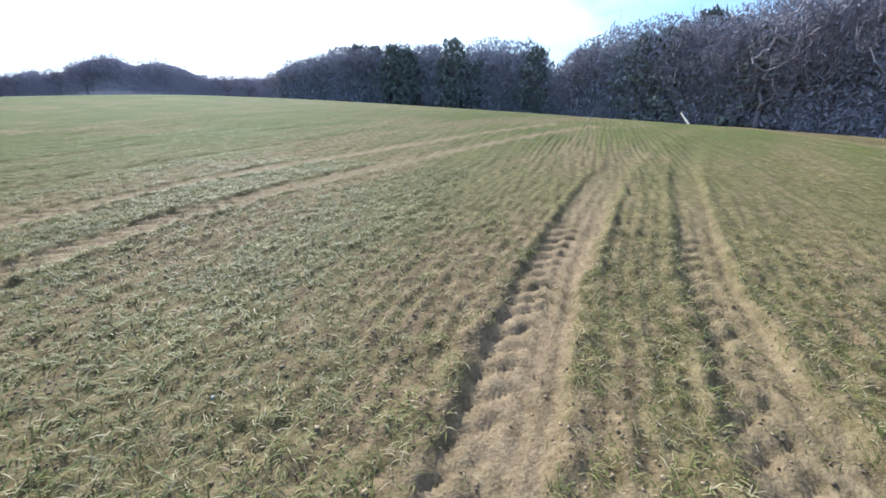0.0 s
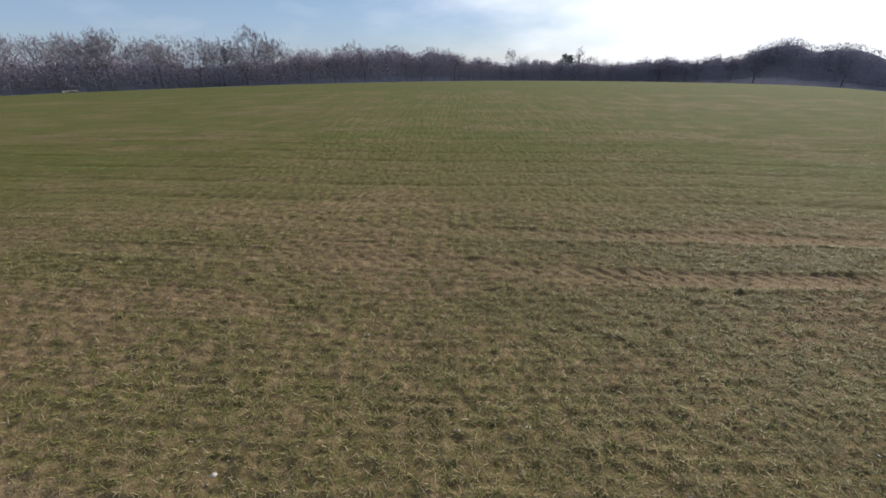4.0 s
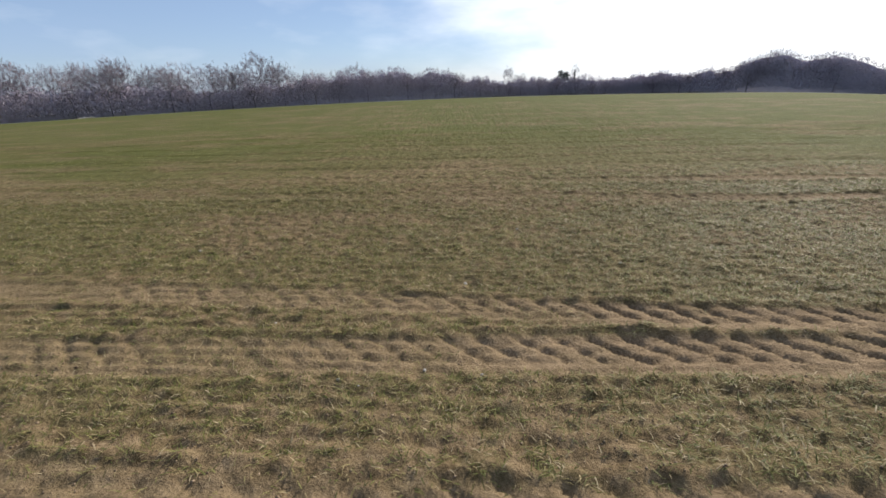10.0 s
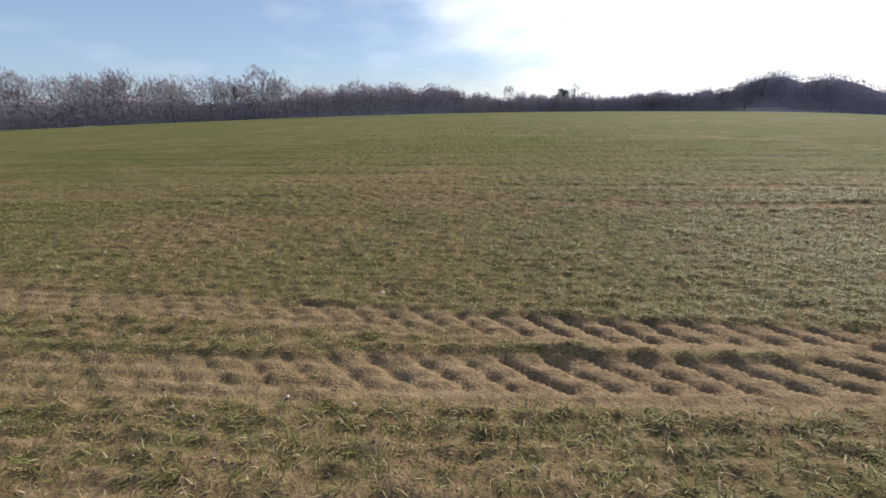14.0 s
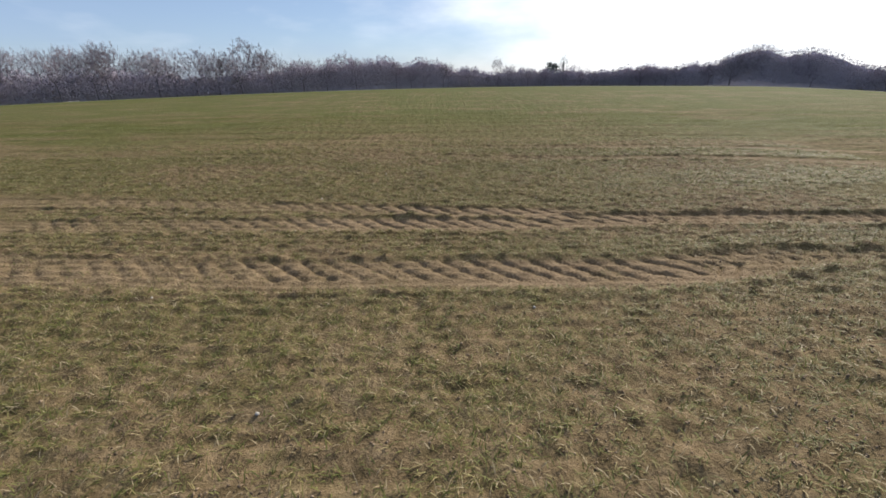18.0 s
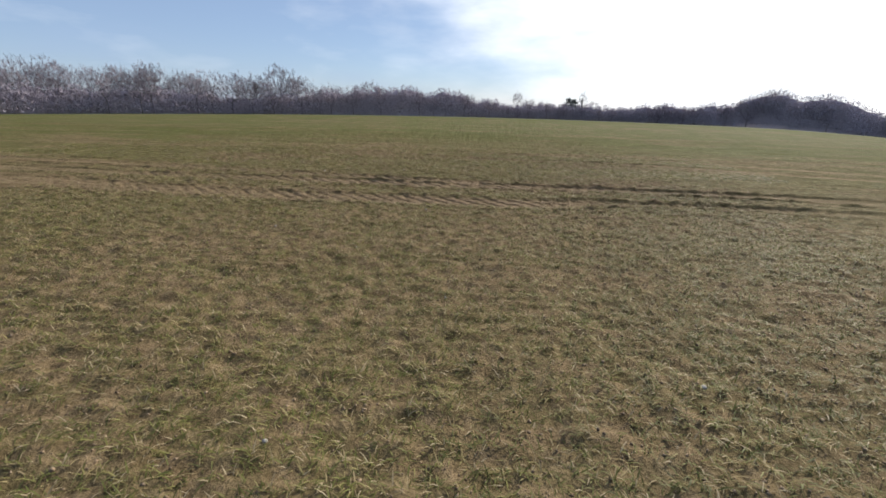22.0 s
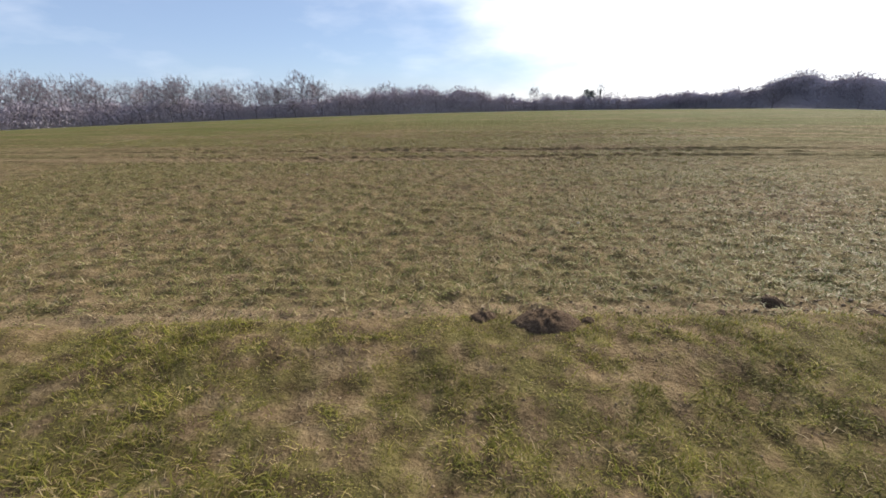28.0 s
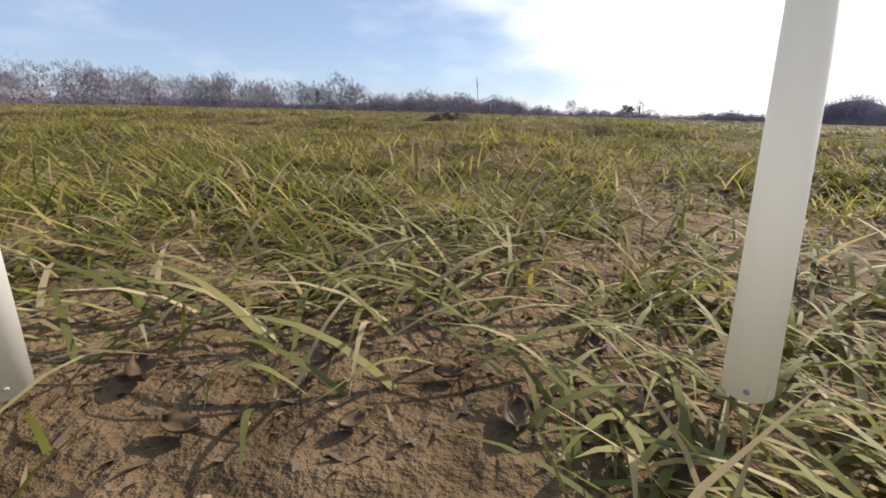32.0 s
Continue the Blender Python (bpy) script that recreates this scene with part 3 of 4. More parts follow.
x, y = rng.normal(4.7, 0.25, n), rng.normal(-9.57, 0.12, n)
x, y = x[np.hypot(x - 4.713, y + 9.77) > 0.12], y[np.hypot(x - 4.713, y + 9.77) > 0.12]
n = len(x)
blades("leaf_litter", x, y, rng.uniform(0.004, 0.014, n), rng.uniform(0.002, 0.005, n), rng.uniform(0.8, 1.05, n), LITTER, "brown rotting leaf scraps on the earth", 2)
n = 21000
x, y = np.concatenate([rng.uniform(-4, 9, 16000), rng.uniform(1.5, 7.5, 5000)]), np.concatenate([rng.uniform(-7, 8, 16000), rng.uniform(-10.5, -6.7, 5000)])
far = (np.hypot(x - 4.713, y + 9.77) > 0.2) & (rut_shape(x, y)[1] < 0.4)
x, y = x[far], y[far]
n = len(x)
blades("dead_grass", x, y, rng.uniform(0.03, 0.08, n), rng.uniform(0.004, 0.008, n), rng.uniform(0.85, 1.05, n), STRAW, "bleached straw scattered over the soil", 1)


def crumbs(name, x, y, size, label):
    """Broken lumps of soil, each an uneven eight-sided stone pressed into the ground."""
    n = len(x)
    z = ground_z(x, y) + 0.12 * size
    corners = np.array([[1, 0, 0], [0, 1, 0], [-1, 0, 0], [0, -1, 0], [0, 0, 0.75], [0, 0, -0.75]])
    v = corners[None] * rng.uniform(0.55, 1.15, (n, 6, 1)) + rng.normal(0, 0.16, (n, 6, 3))
    a = rng.uniform(0, 2 * math.pi, n)
    c, s = np.cos(a)[:, None], np.sin(a)[:, None]
    v = np.stack([v[..., 0] * c - v[..., 1] * s, v[..., 0] * s + v[..., 1] * c, v[..., 2]], -1) * size[:, None, None] + np.stack([x, y, z], -1)[:, None]
    tri = np.array([[0, 1, 4], [1, 2, 4], [2, 3, 4], [3, 0, 4], [1, 0, 5], [2, 1, 5], [3, 2, 5], [0, 3, 5]])
    t = (np.arange(n)[:, None, None] * 6 + tri[None]).reshape(-1, 3)
    return tagged(new(name, mesh_from(name, v.reshape(-1, 3), None, t, CLOD)), label, "soil", kind="stuff")


n = 110000
x, y = rng.uniform(-5, 10, n), rng.uniform(-7.4, 8.5, n)
keep = (np.abs(x - 2) < np.minimum(3.5 + 0.8 * (y + 8), 6.5)) & (margin_at(x, y)[0] < 0.5) & (rng.uniform(0, 1, n) < (0.25 + 0.6 * bare_at(x, y)) * (1 - rut_shape(x, y)[1]))
x, y = x[keep], y[keep]
crumbs("soil_clods", x, y, 0.005 + 0.016 * rng.beta(1.0, 3.6, len(x)) + 0.005 * step(2.5, 5.0, x) * rng.uniform(0, 1, len(x)), "crumbly clods of tan soil strewn between the seedlings")
n = 9000
x, y = rng.uniform(1.5, 7.5, n), rng.uniform(-10.0, -6.5, n)
keep = (margin_at(x, y)[0] > 0.3) & (rng.uniform(0, 1, n) < bare_at(x, y)) & (np.hypot(x - 4.713, y + 9.77) > 0.3)
x, y = x[keep], y[keep]
crumbs("soil_clods", x, y, rng.uniform(0.003, 0.009, len(x)), "small soil crumbs on worn spots of the margin")


# ---------------------------------------------------------------- trees
def tube(segs, sides):
    """Tapered tubes along segments (start, end, radius, radius)."""
    p0, p1 = np.array([s[0] for s in segs]), np.array([s[1] for s in segs])
    r0, r1 = np.array([s[2] for s in segs]), np.array([s[3] for s in segs])
    d = p1 - p0
    d /= np.linalg.norm(d, axis=1, keepdims=True) + 1e-9
    ref = np.where(np.abs(d[:, 2:3]) > 0.9, [[1.0, 0, 0]], [[0, 0, 1.0]])
    u = np.cross(d, ref)
    u /= np.linalg.norm(u, axis=1, keepdims=True)
    w = np.cross(d, u)
    ring = []
    for p, r in ((p0, r0), (p1, r1)):
        for k in range(sides):
            a = 2 * math.pi * k / sides
            ring.append(p + r[:, None] * (math.cos(a) * u + math.sin(a) * w))
    v = np.stack(ring, 1).reshape(-1, 3)
    base = np.arange(len(segs))[:, None] * 2 * sides
    q = np.concatenate([base + np.array([[k, (k + 1) % sides, sides + (k + 1) % sides, sides + k]]) for k in range(sides)])
    return v, q


def bare_tree(seed, height, spread, bole, points=260, ivy=False):
    """A leafless tree: a bole, limbs that fan out into a rounded crown, and fine twigs all over it."""
    rr = np.random.default_rng(seed)
    lobes = rr.uniform(0, 6.28, 3)
    p = []
    while len(p) < points:
        q = rr.uniform(-1, 1, 3)
        ang = math.atan2(q[1], q[0])
        if np.linalg.norm(q) < 0.82 + 0.1 * math.sin(3 * ang + lobes[0]) + 0.1 * math.sin(5 * q[2] + 2 * ang + lobes[1]):
            p.append(q)
    mid = bole + (1 - bole) * 0.5
    p = np.array(p) * [0.4 * spread, 0.4 * spread, (1 - bole) * 0.52] + [0, 0, mid]
    p[:, :2] *= np.clip((p[:, 2:] - bole * 0.6) / (0.45 * (1 - bole)), 0.1, 1)
    root = np.array([0, 0, bole])
    p = p[np.argsort(np.linalg.norm(p - root, axis=1))]
    nodes, parent = [np.array([0, 0, -0.04]), np.array([rr.normal(0, 0.01), 0, bole * 0.5]), root], [-1, 0, 1]
    for q in p:
        cand = np.array(nodes[2:])
        gap = np.linalg.norm(cand - q, axis=1) + 0.6 * np.maximum(0, cand[:, 2] - q[2]) + 0.25 * np.linalg.norm(cand - root, axis=1)
        nodes.append(q)
        parent.append(2 + int(np.argmin(gap)))
    load = np.ones(len(nodes))
    for k in range(len(nodes) - 1, 0, -1):
        load[parent[k]] += load[k]
    girth = 0.0034 * np.sqrt(load) * height * 0.32
    thick, out = [], []
    for k in range(1, len(nodes)):
        a, b = nodes[parent[k]] * height, nodes[k] * height
        ra = max(girth[k], min(girth[parent[k]], girth[k] * 1.4))
        (thick if load[k] > 14 else out).append((a, b, ra, girth[k]))
        if load[k] < 7:
            away = nodes[k] - root
            away = away / (np.linalg.norm(away) + 1e-6)
            for _ in range(6):
                d = away + rr.normal(0, 0.55, 3) + [0, 0, 0.25]
                out.append((b, b + d / np.linalg.norm(d) * height * rr.uniform(0.03, 0.085), 0.01, 0.005))
    tree = new("tree")
    v, q = tube(thick, 5)
    trunk = new("trunk", mesh_from("trunk", v, q, None, BARK, True))
    v, q = tube([(a, b, max(r, 0.015), max(e, 0.009)) for a, b, r, e in out], 3)
    crown = new("crown", mesh_from("crown", v, q, None, TWIG))
    trunk.parent = crown.parent = tree
    if ivy:
        n = 200
        zz = rr.uniform(0.08, 0.8, n) * height
        ang, rad = rr.uniform(0, 6.28, n), np.abs(rr.normal(0, 0.075, n)) * height * (1.15 - zz / height)
        c = np.stack([np.cos(ang) * rad, np.sin(ang) * rad, zz], -1)
        ob = new("ivy", leaf_clumps("ivy", c, 0.34, rr))
        ob.parent = tree
    return tree


def leaf_clumps(name, centres, size, rr):
    """Small three-cornered leaf sprays round each centre."""
    n = len(centres)
    a = centres[:, None] + rr.normal(0, size * 0.6, (n, 3, 3))
    b = centres[:, None] + rr.normal(0, size * 0.6, (n, 3, 3))
    v = np.concatenate([a, b]).reshape(-1, 3)
    return mesh_from(name, v, None, np.arange(len(v)).reshape(-1, 3), IVY)


def conifer(seed, height):
    """A dark pine: a straight trunk under a rounded, lobed crown of needles."""
    rr = np.random.default_rng(seed)
    tree = new("tree")
    v, q = tube([((0, 0, -0.4), (0, 0, height * 0.6), height * 0.02, height * 0.012), ((0, 0, height * 0.6), (0, 0, height), height * 0.012, 0.03)], 6)
    trunk = new("trunk", mesh_from("trunk", v, q, None, BARK, True))
    n = 1000
    f = rr.uniform(0.0, 1.0, n)
    lobes = 1 + 0.22 * np.sin(rr.uniform(0, 6.28) + 5 * f * 6.28)
    ang = rr.uniform(0, 6.28, n)
    wide = np.sqrt(np.clip(1 - (2 * np.clip(f, 0.03, 0.97) - 0.86) ** 2 / 1.3, 0, 1)) * 0.27 * lobes * (1 + 0.25 * np.sin(ang * 3 + f * 9))
    reach = wide * height * np.sqrt(rr.uniform(0.1, 1, n))
    c = np.stack([np.cos(ang) * reach, np.sin(ang) * reach, (0.12 + 0.88 * f) * height - 0.1 * reach], -1)
    crown = new("crown", leaf_clumps("crown", c, 0.055 * height**0.8, rr))
    trunk.parent = crown.parent = tree
    return tree


# the skyline of the woods round the field: bearing in degrees right of +y, top above the horizon in degrees, distance in metres
SKYLINE = [(-75, 3.0, 140), (-60, 2.6, 145), (-45, 2.5, 150), (-40, 2.4, 151), (-36, 2.9, 152), (-32, 2.5, 154), (-28, 1.9, 156), (-22, 2.6, 160),
           (-16, 1.7, 167), (-8, 1.5, 180), (0, 1.0, 198), (6, 0.0, 216), (12, 0.1, 234), (20, -0.2, 252), (25, 0.25, 255), (31, 0.6, 240),
           (35, 1.6, 218), (40, 1.1, 200), (44, 0.0, 185), (50, 0.5, 165), (55, 1.5, 140), (60, 2.6, 130)]
NEAR_WOOD = [(51, 0.8, 124), (54, 2.2, 117), (57, 3.2, 112), (64, 3.2, 105), (72, 3.4, 98), (80, 3.4, 92), (83, 0.8, 88), (86, 3.2, 84), (92, 4.8, 78), (98, 5.2, 74), (104, 6.8, 70), (112, 9.5, 66), (125, 12.0, 62)]


def ground_at(x, y):
    return float(lie(np.array([x]), np.array([y]))[0])


def place(bearing, dist):
    return dist * math.sin(radians(bearing)), dist * math.cos(radians(bearing))


KINDS = [bare_tree(11 + k, 10.0, sp, bole, pts, k == 5) for k, (sp, bole, pts) in enumerate(((0.8, 0.4, 200), (1.0, 0.35, 220), (0.7, 0.45, 180), (1.1, 0.35, 220), (0.6, 0.4, 160), (0.8, 0.4, 160), (0.9, 0.3, 220), (1.15, 0.3, 420), (1.3, 0.16, 520)))]
PINES = [conifer(31 + k, 10.0) for k in range(2)]
TAGS = {0: ("bare grey deciduous tree at the edge of the wood", "tree"), 1: ("dark evergreen pine among the bare trees", "tree"),
        2: ("bare tree with its trunk wrapped in dark ivy", "tree")}
used = set()


def plant(kind, x, y, height, turn, wide=1.0):
    src = (KINDS + PINES)[kind]
    m = Matrix.LocRotScale((x, y, ground_at(x, y)), Euler((0, 0, turn)), None) 
    if kind in used:
        ob = copy_thing(src, m)
    else:
        ob, _ = src, used.add(kind)
        ob.matrix_basis = m
    s = height / 10.0
    ob.scale = (s * wide, s * wide, s)
    lab, cat = TAGS[1] if kind >= len(KINDS) else TAGS[2] if kind == 5 else TAGS[0]
    return tagged(ob, lab, cat, group="trees round the field")


rnd = random.Random(77)
EYE = 2.0
for profile, gap, rows, deep in ((SKYLINE, 6.6, 2, 7.0), (NEAR_WOOD, 4.6, 3, 5.5)):
    bs, es, ds = zip(*profile)
    b = bs[0]
    while b < bs[-1]:
        d0 = float(np.interp(b, bs, ds))
        for row in range(rows):
            d = d0 + row * deep + rnd.uniform(-2, 2)
            bb = b + rnd.uniform(-0.5, 0.5) * gap / d0 * 57
            x, y = place(bb, d)
            top = EYE + d * math.tan(radians(float(np.interp(bb, bs, es))))
            h = (top - ground_at(x, y)) * rnd.uniform(0.8, 1.1)
            pine = rnd.random() < (0.45 if profile is NEAR_WOOD and 60 < b < 103 else 0.0)
            kind = len(KINDS) + rnd.randrange(2) if pine else rnd.choice((0, 1, 2, 3, 4, 6, 7))
            plant(kind, x, y, max(h, 4.0), rnd.uniform(0, 6.28), rnd.uniform(0.85, 1.15))
        b += gap / d0 * 57.3 * rnd.uniform(0.8, 1.2)
# trees that stand out of the skyline: bearing, top, distance, kind, width
for bb, el, d, kind, wide in ((-36.2, 3.3, 148, 7, 1.0), (-40, 2.6, 148, 8, 0.9), (-39, 2.85, 149, 7, 0.8), (-30.6, 2.85, 150, 8, 1.0), (-33, 2.6, 150, 7, 0.8), (-27.4, 2.85, 150, 4, 0.8), (-25.4, 2.6, 156, 5, 1.0),
                              (-22.5, 3.85, 158, 8, 0.95), (-20.8, 2.6, 152, 0, 0.8), (-11.4, 2.45, 188, 6, 0.8), (-12.4, 2.2, 188, 3, 0.7), (7.5, 1.5, 262, 4, 0.9), (9.0, 0.75, 270, 0, 1.0),
                              (13.8, 0.8, 275, 9, 0.7), (14.4, 0.65, 272, 10, 0.8), (15.4, 1.55, 275, 5, 0.6), (16.8, 0.75, 280, 1, 0.8), (18.2, 0.4, 280, 3, 0.7),
                              (35.2, 2.1, 215, 7, 1.1), (39.7, 1.4, 200, 8, 1.1), (88.9, 6.0, 80, 4, 0.35), (97.1, 6.2, 74, 7, 0.9), (102.4, 6.6, 70, 8, 0.9), (106, 9.0, 67, 7, 1.0), (62, 3.6, 108, 8, 0.9), (-45.6, 3.3, 146, 8, 1.0), (-50, 3.5, 146, 7, 1.0), (-54, 3.4, 146, 1, 1.0)):
    d = float(np.interp(bb, *list(zip(*SKYLINE))[::2])) + 5 if bb < 50 else d + 4
    x, y = place(bb, d)
    plant(kind, x, y, EYE + d * math.tan(radians(el)) - ground_at(x, y), bb, wide)


def cover(b, near):
    """How much of the wood's height the undergrowth fills."""
    return 0.9 + 0 * b if near else 0.52 + 0.34 * step(-20, -13, b)


def thicket_top(b, profile, seed, near):
    """Distance, ground and height of the undergrowth along the wood's edge."""
    bs, es, ds = zip(*profile)
    d = np.interp(b, bs, ds)
    z = lie(d * np.sin(np.radians(b)), d * np.cos(np.radians(b)))
    along = np.radians(b) * d
    full = EYE + d * np.tan(np.radians(np.interp(b, bs, es))) - z
    return d, z, np.maximum(1.2, full * cover(b, near) * (1 + 0.14 * bumps(along, along * 0, 7.0, seed, 2) + 0.16 * bumps(along, along * 0, 2.2, seed + 3, 3)))


def undergrowth(name, profile, seed, label, mat, near=False):
    """The closed mass of stems and brambles below the crowns: a lumpy bank that bulges, rounds over and falls away behind."""
    n = int(abs(profile[-1][0] - profile[0][0]) * 16)
    b = np.linspace(profile[0][0], profile[-1][0], n)
    d, z, top = thicket_top(b, profile, seed, near)
    along = np.radians(b) * d
    rings = []
    for k in range(24):
        u = k / 23
        up = min(1.0, u / 0.7)
        back = 0.8 * up**3 + 7.0 * max(0.0, (u - 0.7) / 0.3)
        high = top * (up - 0.45 * max(0.0, (u - 0.7) / 0.3)) - 0.3 * (1 - up)
        dd = d + 1.0 + back + (1.1 * bumps(along, high, 2.6, seed + 7, 3) + 0.5 * bumps(along, high, 0.7, seed + 9, 2)) * min(1.0, 0.25 + up)
        rings.append(np.stack([dd * np.sin(np.radians(b)), dd * np.cos(np.radians(b)), z + high + 0.3 * bumps(along, high + 9, 0.9, seed + 5, 2) * up], -1))
    v = np.stack(rings, 0).reshape(-1, 3)
    g = np.arange(24 * n).reshape(24, n)
    q = np.stack([g[:-1, :-1], g[:-1, 1:], g[1:, 1:], g[1:, :-1]], -1).reshape(-1, 4)
    tagged(new(name, mesh_from(name, v, q, None, mat, True)), label, "thicket", kind="stuff")


def sprigs(name, profile, n, seed, label, mat, size=1.0, near=False):
    """Loose twigs that stand out of the undergrowth."""
    rr = np.random.default_rng(seed)
    b = rr.uniform(profile[0][0], profile[-1][0], n)
    d, z, top = thicket_top(b, profile, seed, near)
    low = 0.0 if near else 0.22
    z = z + top * (low + (1.17 - low) * rr.beta(1.2, 1.4, n))
    d = d + rr.uniform(-2.5, 2.5, n)
    x, y = d * np.sin(np.radians(b)), d * np.cos(np.radians(b))
    far = (0.4 + 0.6 * d / 150) * size
    ax = np.stack([rr.normal(0, 0.6, n), rr.normal(0, 0.6, n), np.abs(rr.normal(0.6, 0.5, n))], -1)
    ax *= (rr.uniform(0.15, 0.38, n) * far / np.linalg.norm(ax, axis=1))[:, None]
    off = rr.normal(0, 0.07, (n, 3)) * far[:, None]
    c = np.stack([x, y, z], -1)
    v = np.stack([c - ax + off, c - ax - off, c + ax], 1).reshape(-1, 3)
    tagged(new(name, mesh_from(name, v, None, np.arange(3 * n).reshape(-1, 3), mat)), label, "thicket", kind="stuff")


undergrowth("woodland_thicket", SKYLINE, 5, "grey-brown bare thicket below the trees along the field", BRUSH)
undergrowth("woodland_thicket", NEAR_WOOD, 6, "dark undergrowth and evergreens of the near wood", HAZED_WOOD, True)
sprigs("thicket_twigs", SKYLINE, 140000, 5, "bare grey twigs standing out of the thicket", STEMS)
sprigs("thicket_twigs", NEAR_WOOD, 120000, 6, "dark twigs along the top of the near wood", HAZED_WOOD, 1.4, True)


# ---------------------------------------------------------------- molehills, flints, leaves
def lump(seed, sx, sy, sz, rough=0.25, cuts=3):
    bm = bmesh.new()
    bmesh.ops.create_icosphere(bm, subdivisions=cuts, radius=1.0)
    for v in bm.verts:
        p = v.co * 2.1 + Vector((seed * 7.3, seed * 3.1, 0))
        v.co *= 1 + rough * (noise.noise(p) + 0.5 * noise.noise(p * 2.7) + 0.3 * noise.noise(p * 6))
        v.co = Vector((v.co.x * sx, v.co.y * sy, v.co.z * sz))
    for f in bm.faces:
        f.smooth = True
    return bm


def lone(name, bm, mat, x, y, dz, label, category, group="", turn=0.0):
    me = bpy.data.meshes.new(name)
    bm.to_mesh(me)
    bm.free()
    me.materials.append(mat)
    ob = new(name, me)
    ob.matrix_basis = pose(x, y, float(ground_z(np.array([x]), np.array([y]))[0]) + dz, 0, 0, turn)
    return tagged(ob, label, category, group)


def heap(seed, r, h):
    """A low heap of crumbs that runs out into the ground."""
    bm = bmesh.new()
    rings, around = 12, 36
    grid = []
    for a in range(rings + 1):
        row = []
        for c in range(around):
            f, ang = a / rings, 2 * math.pi * c / around
            p = Vector((math.cos(ang), math.sin(ang) * 0.72, 0)) * (f * r * 1.3 * (1 + 0.25 * noise.noise(Vector((math.cos(ang) * 1.5, math.sin(ang) * 1.5, seed)))))
            crumb = noise.noise(p * 24 + Vector((seed, 0, 0))) + 0.6 * noise.noise(p * 60 + Vector((0, seed, 0)))
            z = h * max(0.0, 1 - f * f) ** 0.8 * (1 + 0.28 * crumb) - 0.03 * f**4 + 0.14 * h * crumb * (1 - f)
            row.append(bm.verts.new((p.x, p.y, z)))
            if a == 0:
                break
        grid.append(row)
    for c in range(around):
        bm.faces.new((grid[0][0], grid[1][c], grid[1][(c + 1) % around]))
    for a in range(1, rings):
        for c in range(around):
            bm.faces.new((grid[a][c], grid[a + 1][c], grid[a + 1][(c + 1) % around], grid[a][(c + 1) % around]))
    for f in bm.faces:
        f.smooth = True
    return bm


for k, (x, y, r, h) in enumerate(((4.26, -6.87, 0.19, 0.075), (3.88, -6.8, 0.09, 0.045), (4.5, -6.82, 0.05, 0.025), (5.36, -6.66, 0.08, 0.022), (6.3, -6.55, 0.13, 0.035), (5.75, -6.45, 0.07, 0.025))):
    lone("molehill", heap(k + 1, r, h), MOLE, x, y, 0.0, "low heap of crumbly dark earth on the field edge", "molehill", "molehills along the margin", 31 * k)

flints = ((-0.42, 4.02), (2.25, 4.58), (-4.32, 5.3), (-0.83, 2.42), (-1.53, 2.27), (1.6, 4.5), (-1.35, 2.2), (-0.35, 2.3), (0.2, 3.9), (-2.4, 3.2), (3.4, 3.9), (1.1, 1.6), (2.6, 0.1), (0.5, -1.2),
          (1.9, -2.0), (3.1, -3.4), (2.2, -5.3), (4.9, -4.6), (-1.2, 0.4), (5.2, -1.0), (0.5, 6.0), (-2.6, 6.2), (3.3, 6.0), (5.2, 4.3))
for k, (x, y) in enumerate(flints):
    s = 0.022 if k < 3 else rnd.uniform(0.008, 0.017)
    lone("flint", lump(k + 40, s * 1.3, s, s * 0.75, 0.3, 2), FLINT, x, y, s * 0.3, "small pale flint lying on the soil", "stone", "flints on the field", rnd.uniform(0, 360))


def log(x, y, length, radius, rise, turn):
    bm = bmesh.new()
    bmesh.ops.create_cone(bm, segments=10, radius1=radius, radius2=radius * 0.6, depth=length, cap_ends=True)
    bmesh.ops.subdivide_edges(bm, edges=[e for e in bm.edges if abs(e.verts[0].co.z - e.verts[1].co.z) > 0.1], cuts=5)
    for v in bm.verts:
        v.co += noise.noise_vector(v.co * 1.3 + Vector((x, y, 0))) * radius * 0.5
    bmesh.ops.transform(bm, matrix=Matrix.Rotation(radians(90 - rise), 4, "Y") @ Matrix.Translation((0, 0, length / 2)), verts=bm.verts)
    return lone("fallen_log", bm, STRAW_WOOD, x, y, radius * 0.5, "pale barkless fallen trunk at the edge of the wood", "log", "", turn)


log(*place(97.8, 63), 4.5, 0.16, 28, 20)
log(*place(-40.2, 136), 3.0, 0.3, 6, 30)


def curled_leaf(seed, size):
    bm = bmesh.new()
    bmesh.ops.create_grid(bm, x_segments=6, y_segments=4, size=0.5)
    for v in bm.verts:
        u, w = v.co.x * 2, v.co.y * 2
        half = (1 - u * u) ** 0.5 if abs(u) < 1 else 0
        v.co = Vector((u * size, w * size * 0.5 * (0.15 + half), size * (0.35 * w * w + 0.2 * u * u + 0.12 * noise.noise(Vector((u * 2 + seed, w * 2, seed))))))
    bmesh.ops.solidify(bm, geom=bm.faces[:], thickness=0.0008)
    for f in bm.faces:
        f.smooth = True
    return bm


for k, (x, y, s) in enumerate(((4.85, -9.485, 0.013), (4.86, -9.5, 0.018), (4.3, -9.2, 0.03), (4.95, -9.42, 0.012), (4.42, -9.05, 0.022))):
    lone("dead_leaf", curled_leaf(k, s), STRAW, x, y, 0.006, "curled pale dead leaf lying in the grass", "leaf", "dead leaves", 70 * k)


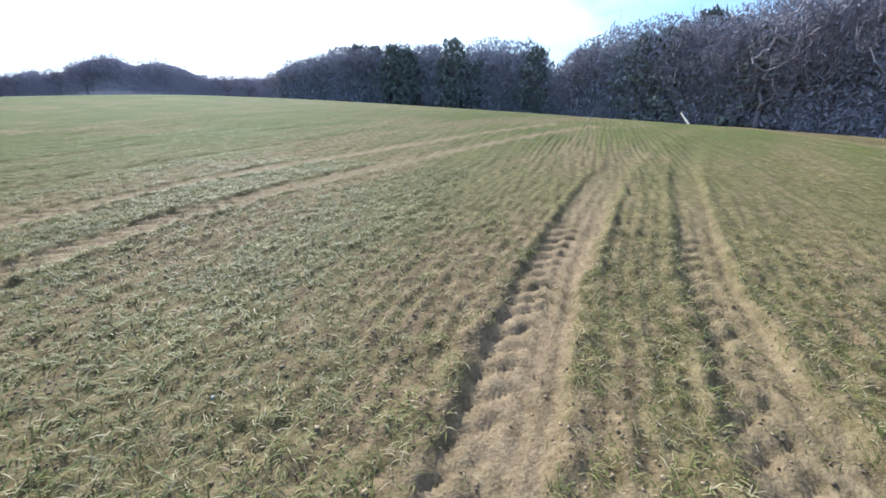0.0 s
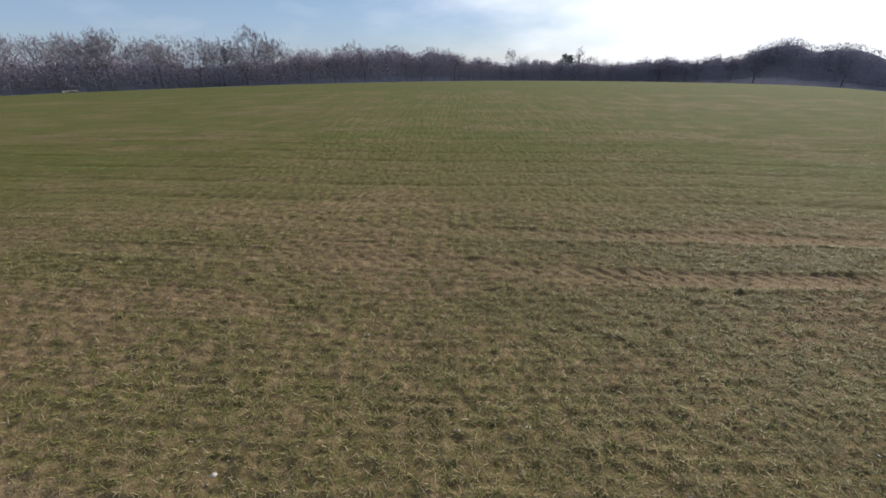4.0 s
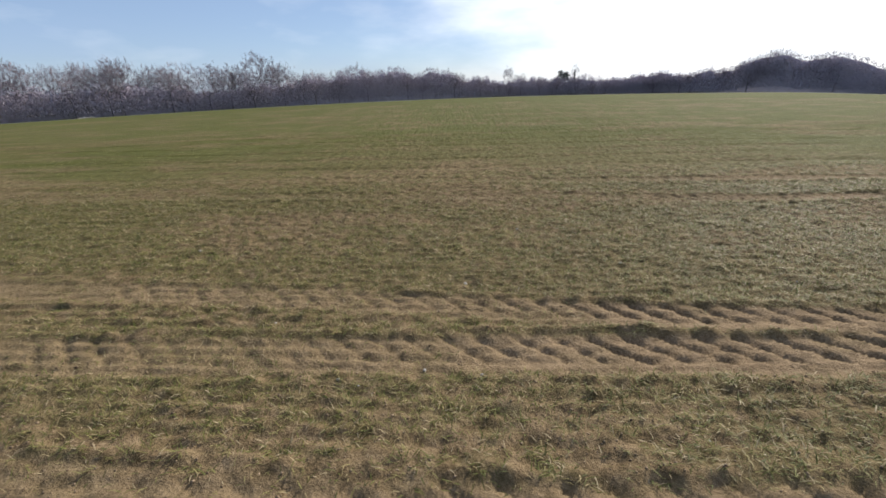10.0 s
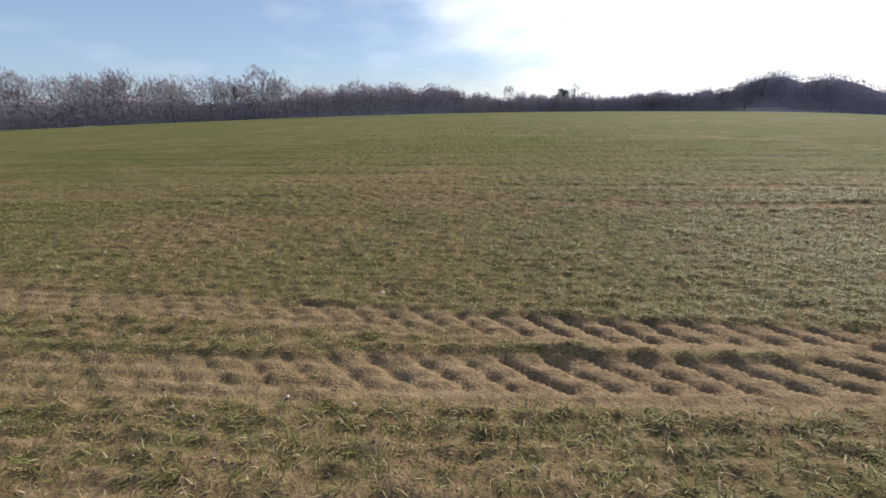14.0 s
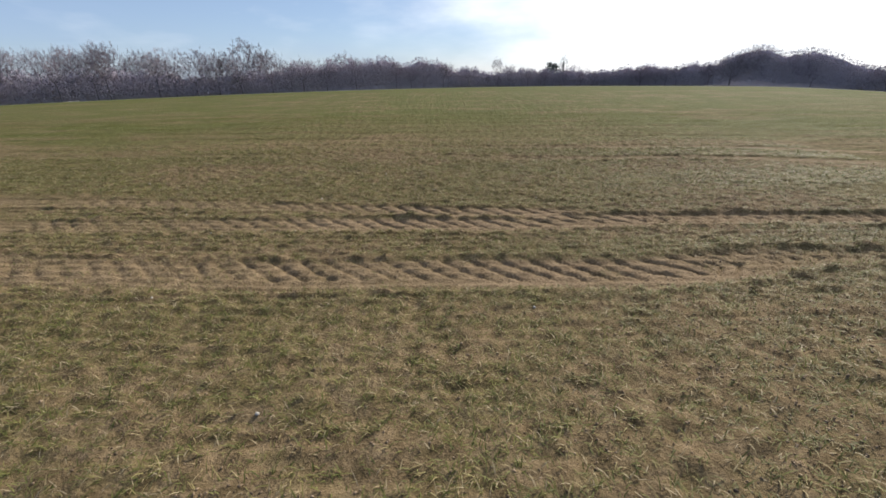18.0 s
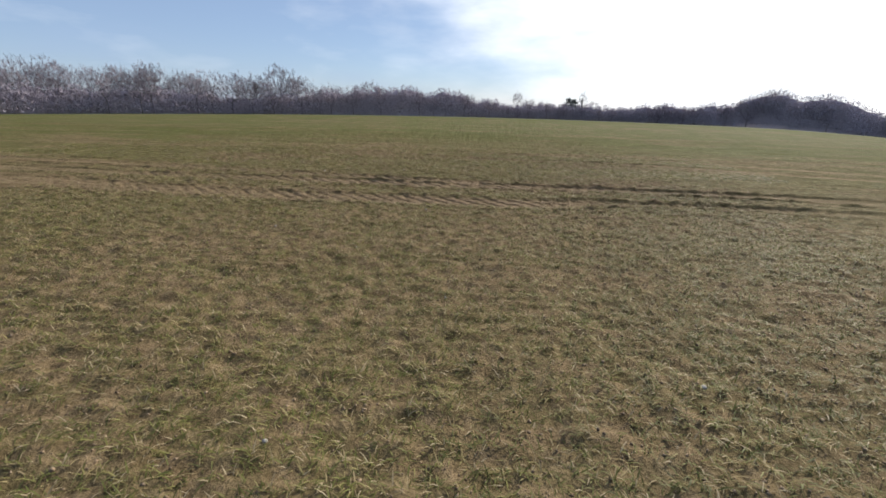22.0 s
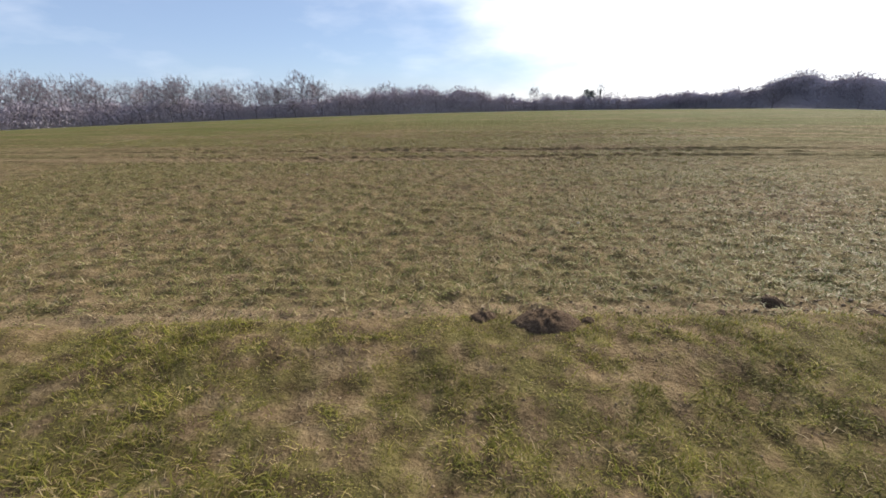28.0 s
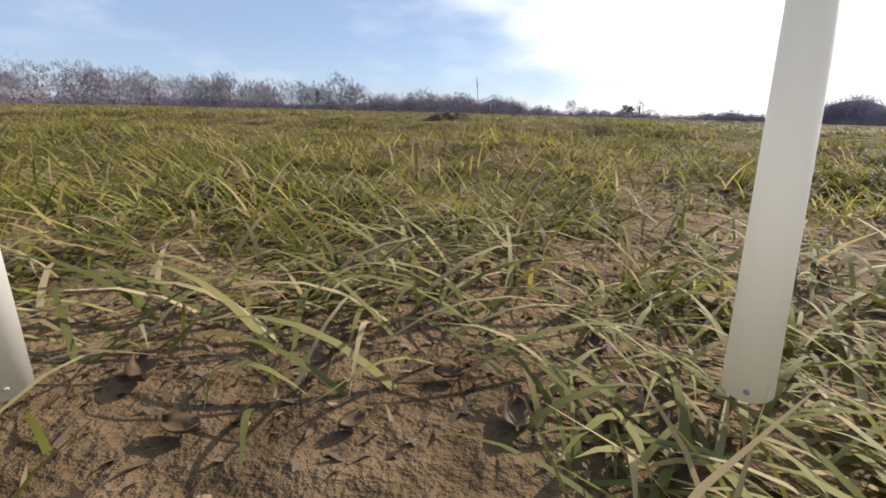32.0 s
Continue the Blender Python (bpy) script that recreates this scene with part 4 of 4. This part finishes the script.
for k, (x, y, s) in enumerate(((4.6, -9.655, 0.008), (4.66, -9.64, 0.006), (4.72, -9.625, 0.009), (4.56, -9.63, 0.01), (4.69, -9.6, 0.007), (4.81, -9.49, 0.012), (4.76, -9.56, 0.008), (4.63, -9.59, 0.006))):
    lone("dead_leaf", curled_leaf(k + 20, s), LITTER, x, y, 0.003, "small brown dead leaf rotting on bare soil", "leaf", "dead leaves", 47 * k)


def stalk(x, y, height, bend, turn):
    """One thin upright grass stalk with a seed head."""
    z = float(ground_z(np.array([x]), np.array([y]))[0])
    ob = new("grass_stalk")
    ob.matrix_basis = pose(x, y, z - 0.004, 0, 0, turn)
    pts = [(bend * (k / 6) ** 2, 0, height * k / 6) for k in range(7)]
    v, q = tube([(pts[k], pts[k + 1], 0.0014 - 0.00014 * k, 0.0014 - 0.00014 * (k + 1)) for k in range(6)], 5)
    stem = new("stem", mesh_from("stem", v, q, None, GRASS, True))
    v, q = tube([(pts[6], (bend * 1.15, 0, height * 1.06), 0.0007, 0.001), ((bend * 1.15, 0, height * 1.06), (bend * 1.4, 0, height * 1.14), 0.001, 0.0003)], 6)
    head = new("seed_head", mesh_from("seed_head", v, q, None, STRAW, True))
    stem.parent = head.parent = ob
    tagged(head, "pale narrow seed head")
    return tagged(ob, "thin upright grass stalk standing above the turf", "grass stalk", "grass stalks")


for x, y, hh, bend, turn in ((4.634, -8.897, 0.165, -0.006, 20), (4.69, -8.98, 0.13, -0.022, 0), (4.4, -9.0, 0.1, 0.03, 60)):
    stalk(x, y, hh, bend, turn)


# ---------------------------------------------------------------- legs of the landed drone
def leg(foot, top, r_foot, r_top, label):
    foot, top = Vector(foot), Vector(top)
    ob = new("drone_leg")
    ob.location = foot
    axis = (top - foot)
    bm = bmesh.new()
    bmesh.ops.create_cone(bm, segments=40, radius1=r_foot, radius2=r_top, depth=axis.length, cap_ends=True)
    rim = [e for e in bm.edges if all(v.co.z < 0 for v in e.verts)]
    bmesh.ops.bevel(bm, geom=rim, offset=0.0012, segments=2, affect="EDGES")
    for f in bm.faces:
        f.smooth = len(f.verts) < 10
    bmesh.ops.transform(bm, matrix=axis.to_track_quat("Z", "Y").to_matrix().to_4x4() @ Matrix.Translation((0, 0, axis.length / 2)), verts=bm.verts)
    part("tube", bm, PLASTIC, ob)
    bm = bmesh.new()
    bmesh.ops.create_cone(bm, segments=14, radius1=0.0011, radius2=0.0008, depth=0.001, cap_ends=True)
    back = (Vector((4.713, -9.765, 0.1)) - foot - axis.normalized() * 0.006)
    side = (back - axis.normalized() * back.dot(axis.normalized())).normalized()
    bmesh.ops.transform(bm, matrix=Matrix.Translation(axis.normalized() * 0.006 + side * (r_foot + 0.0002)) @ side.to_track_quat("Z", "Y").to_matrix().to_4x4(), verts=bm.verts)
    part("screw", bm, SCREW, ob, "small dull screw head near the foot")
    return tagged(ob, label, "drone leg", "legs of the landed drone")


leg((4.8055, -9.6093, 0.0023), (4.782, -9.6309, 0.136), 0.0084, 0.0055, "white plastic drone leg standing in the grass")
leg((4.5282, -9.6573, -0.0047), (4.5512, -9.6668, 0.1239), 0.0082, 0.0074, "white plastic drone leg standing in the grass")
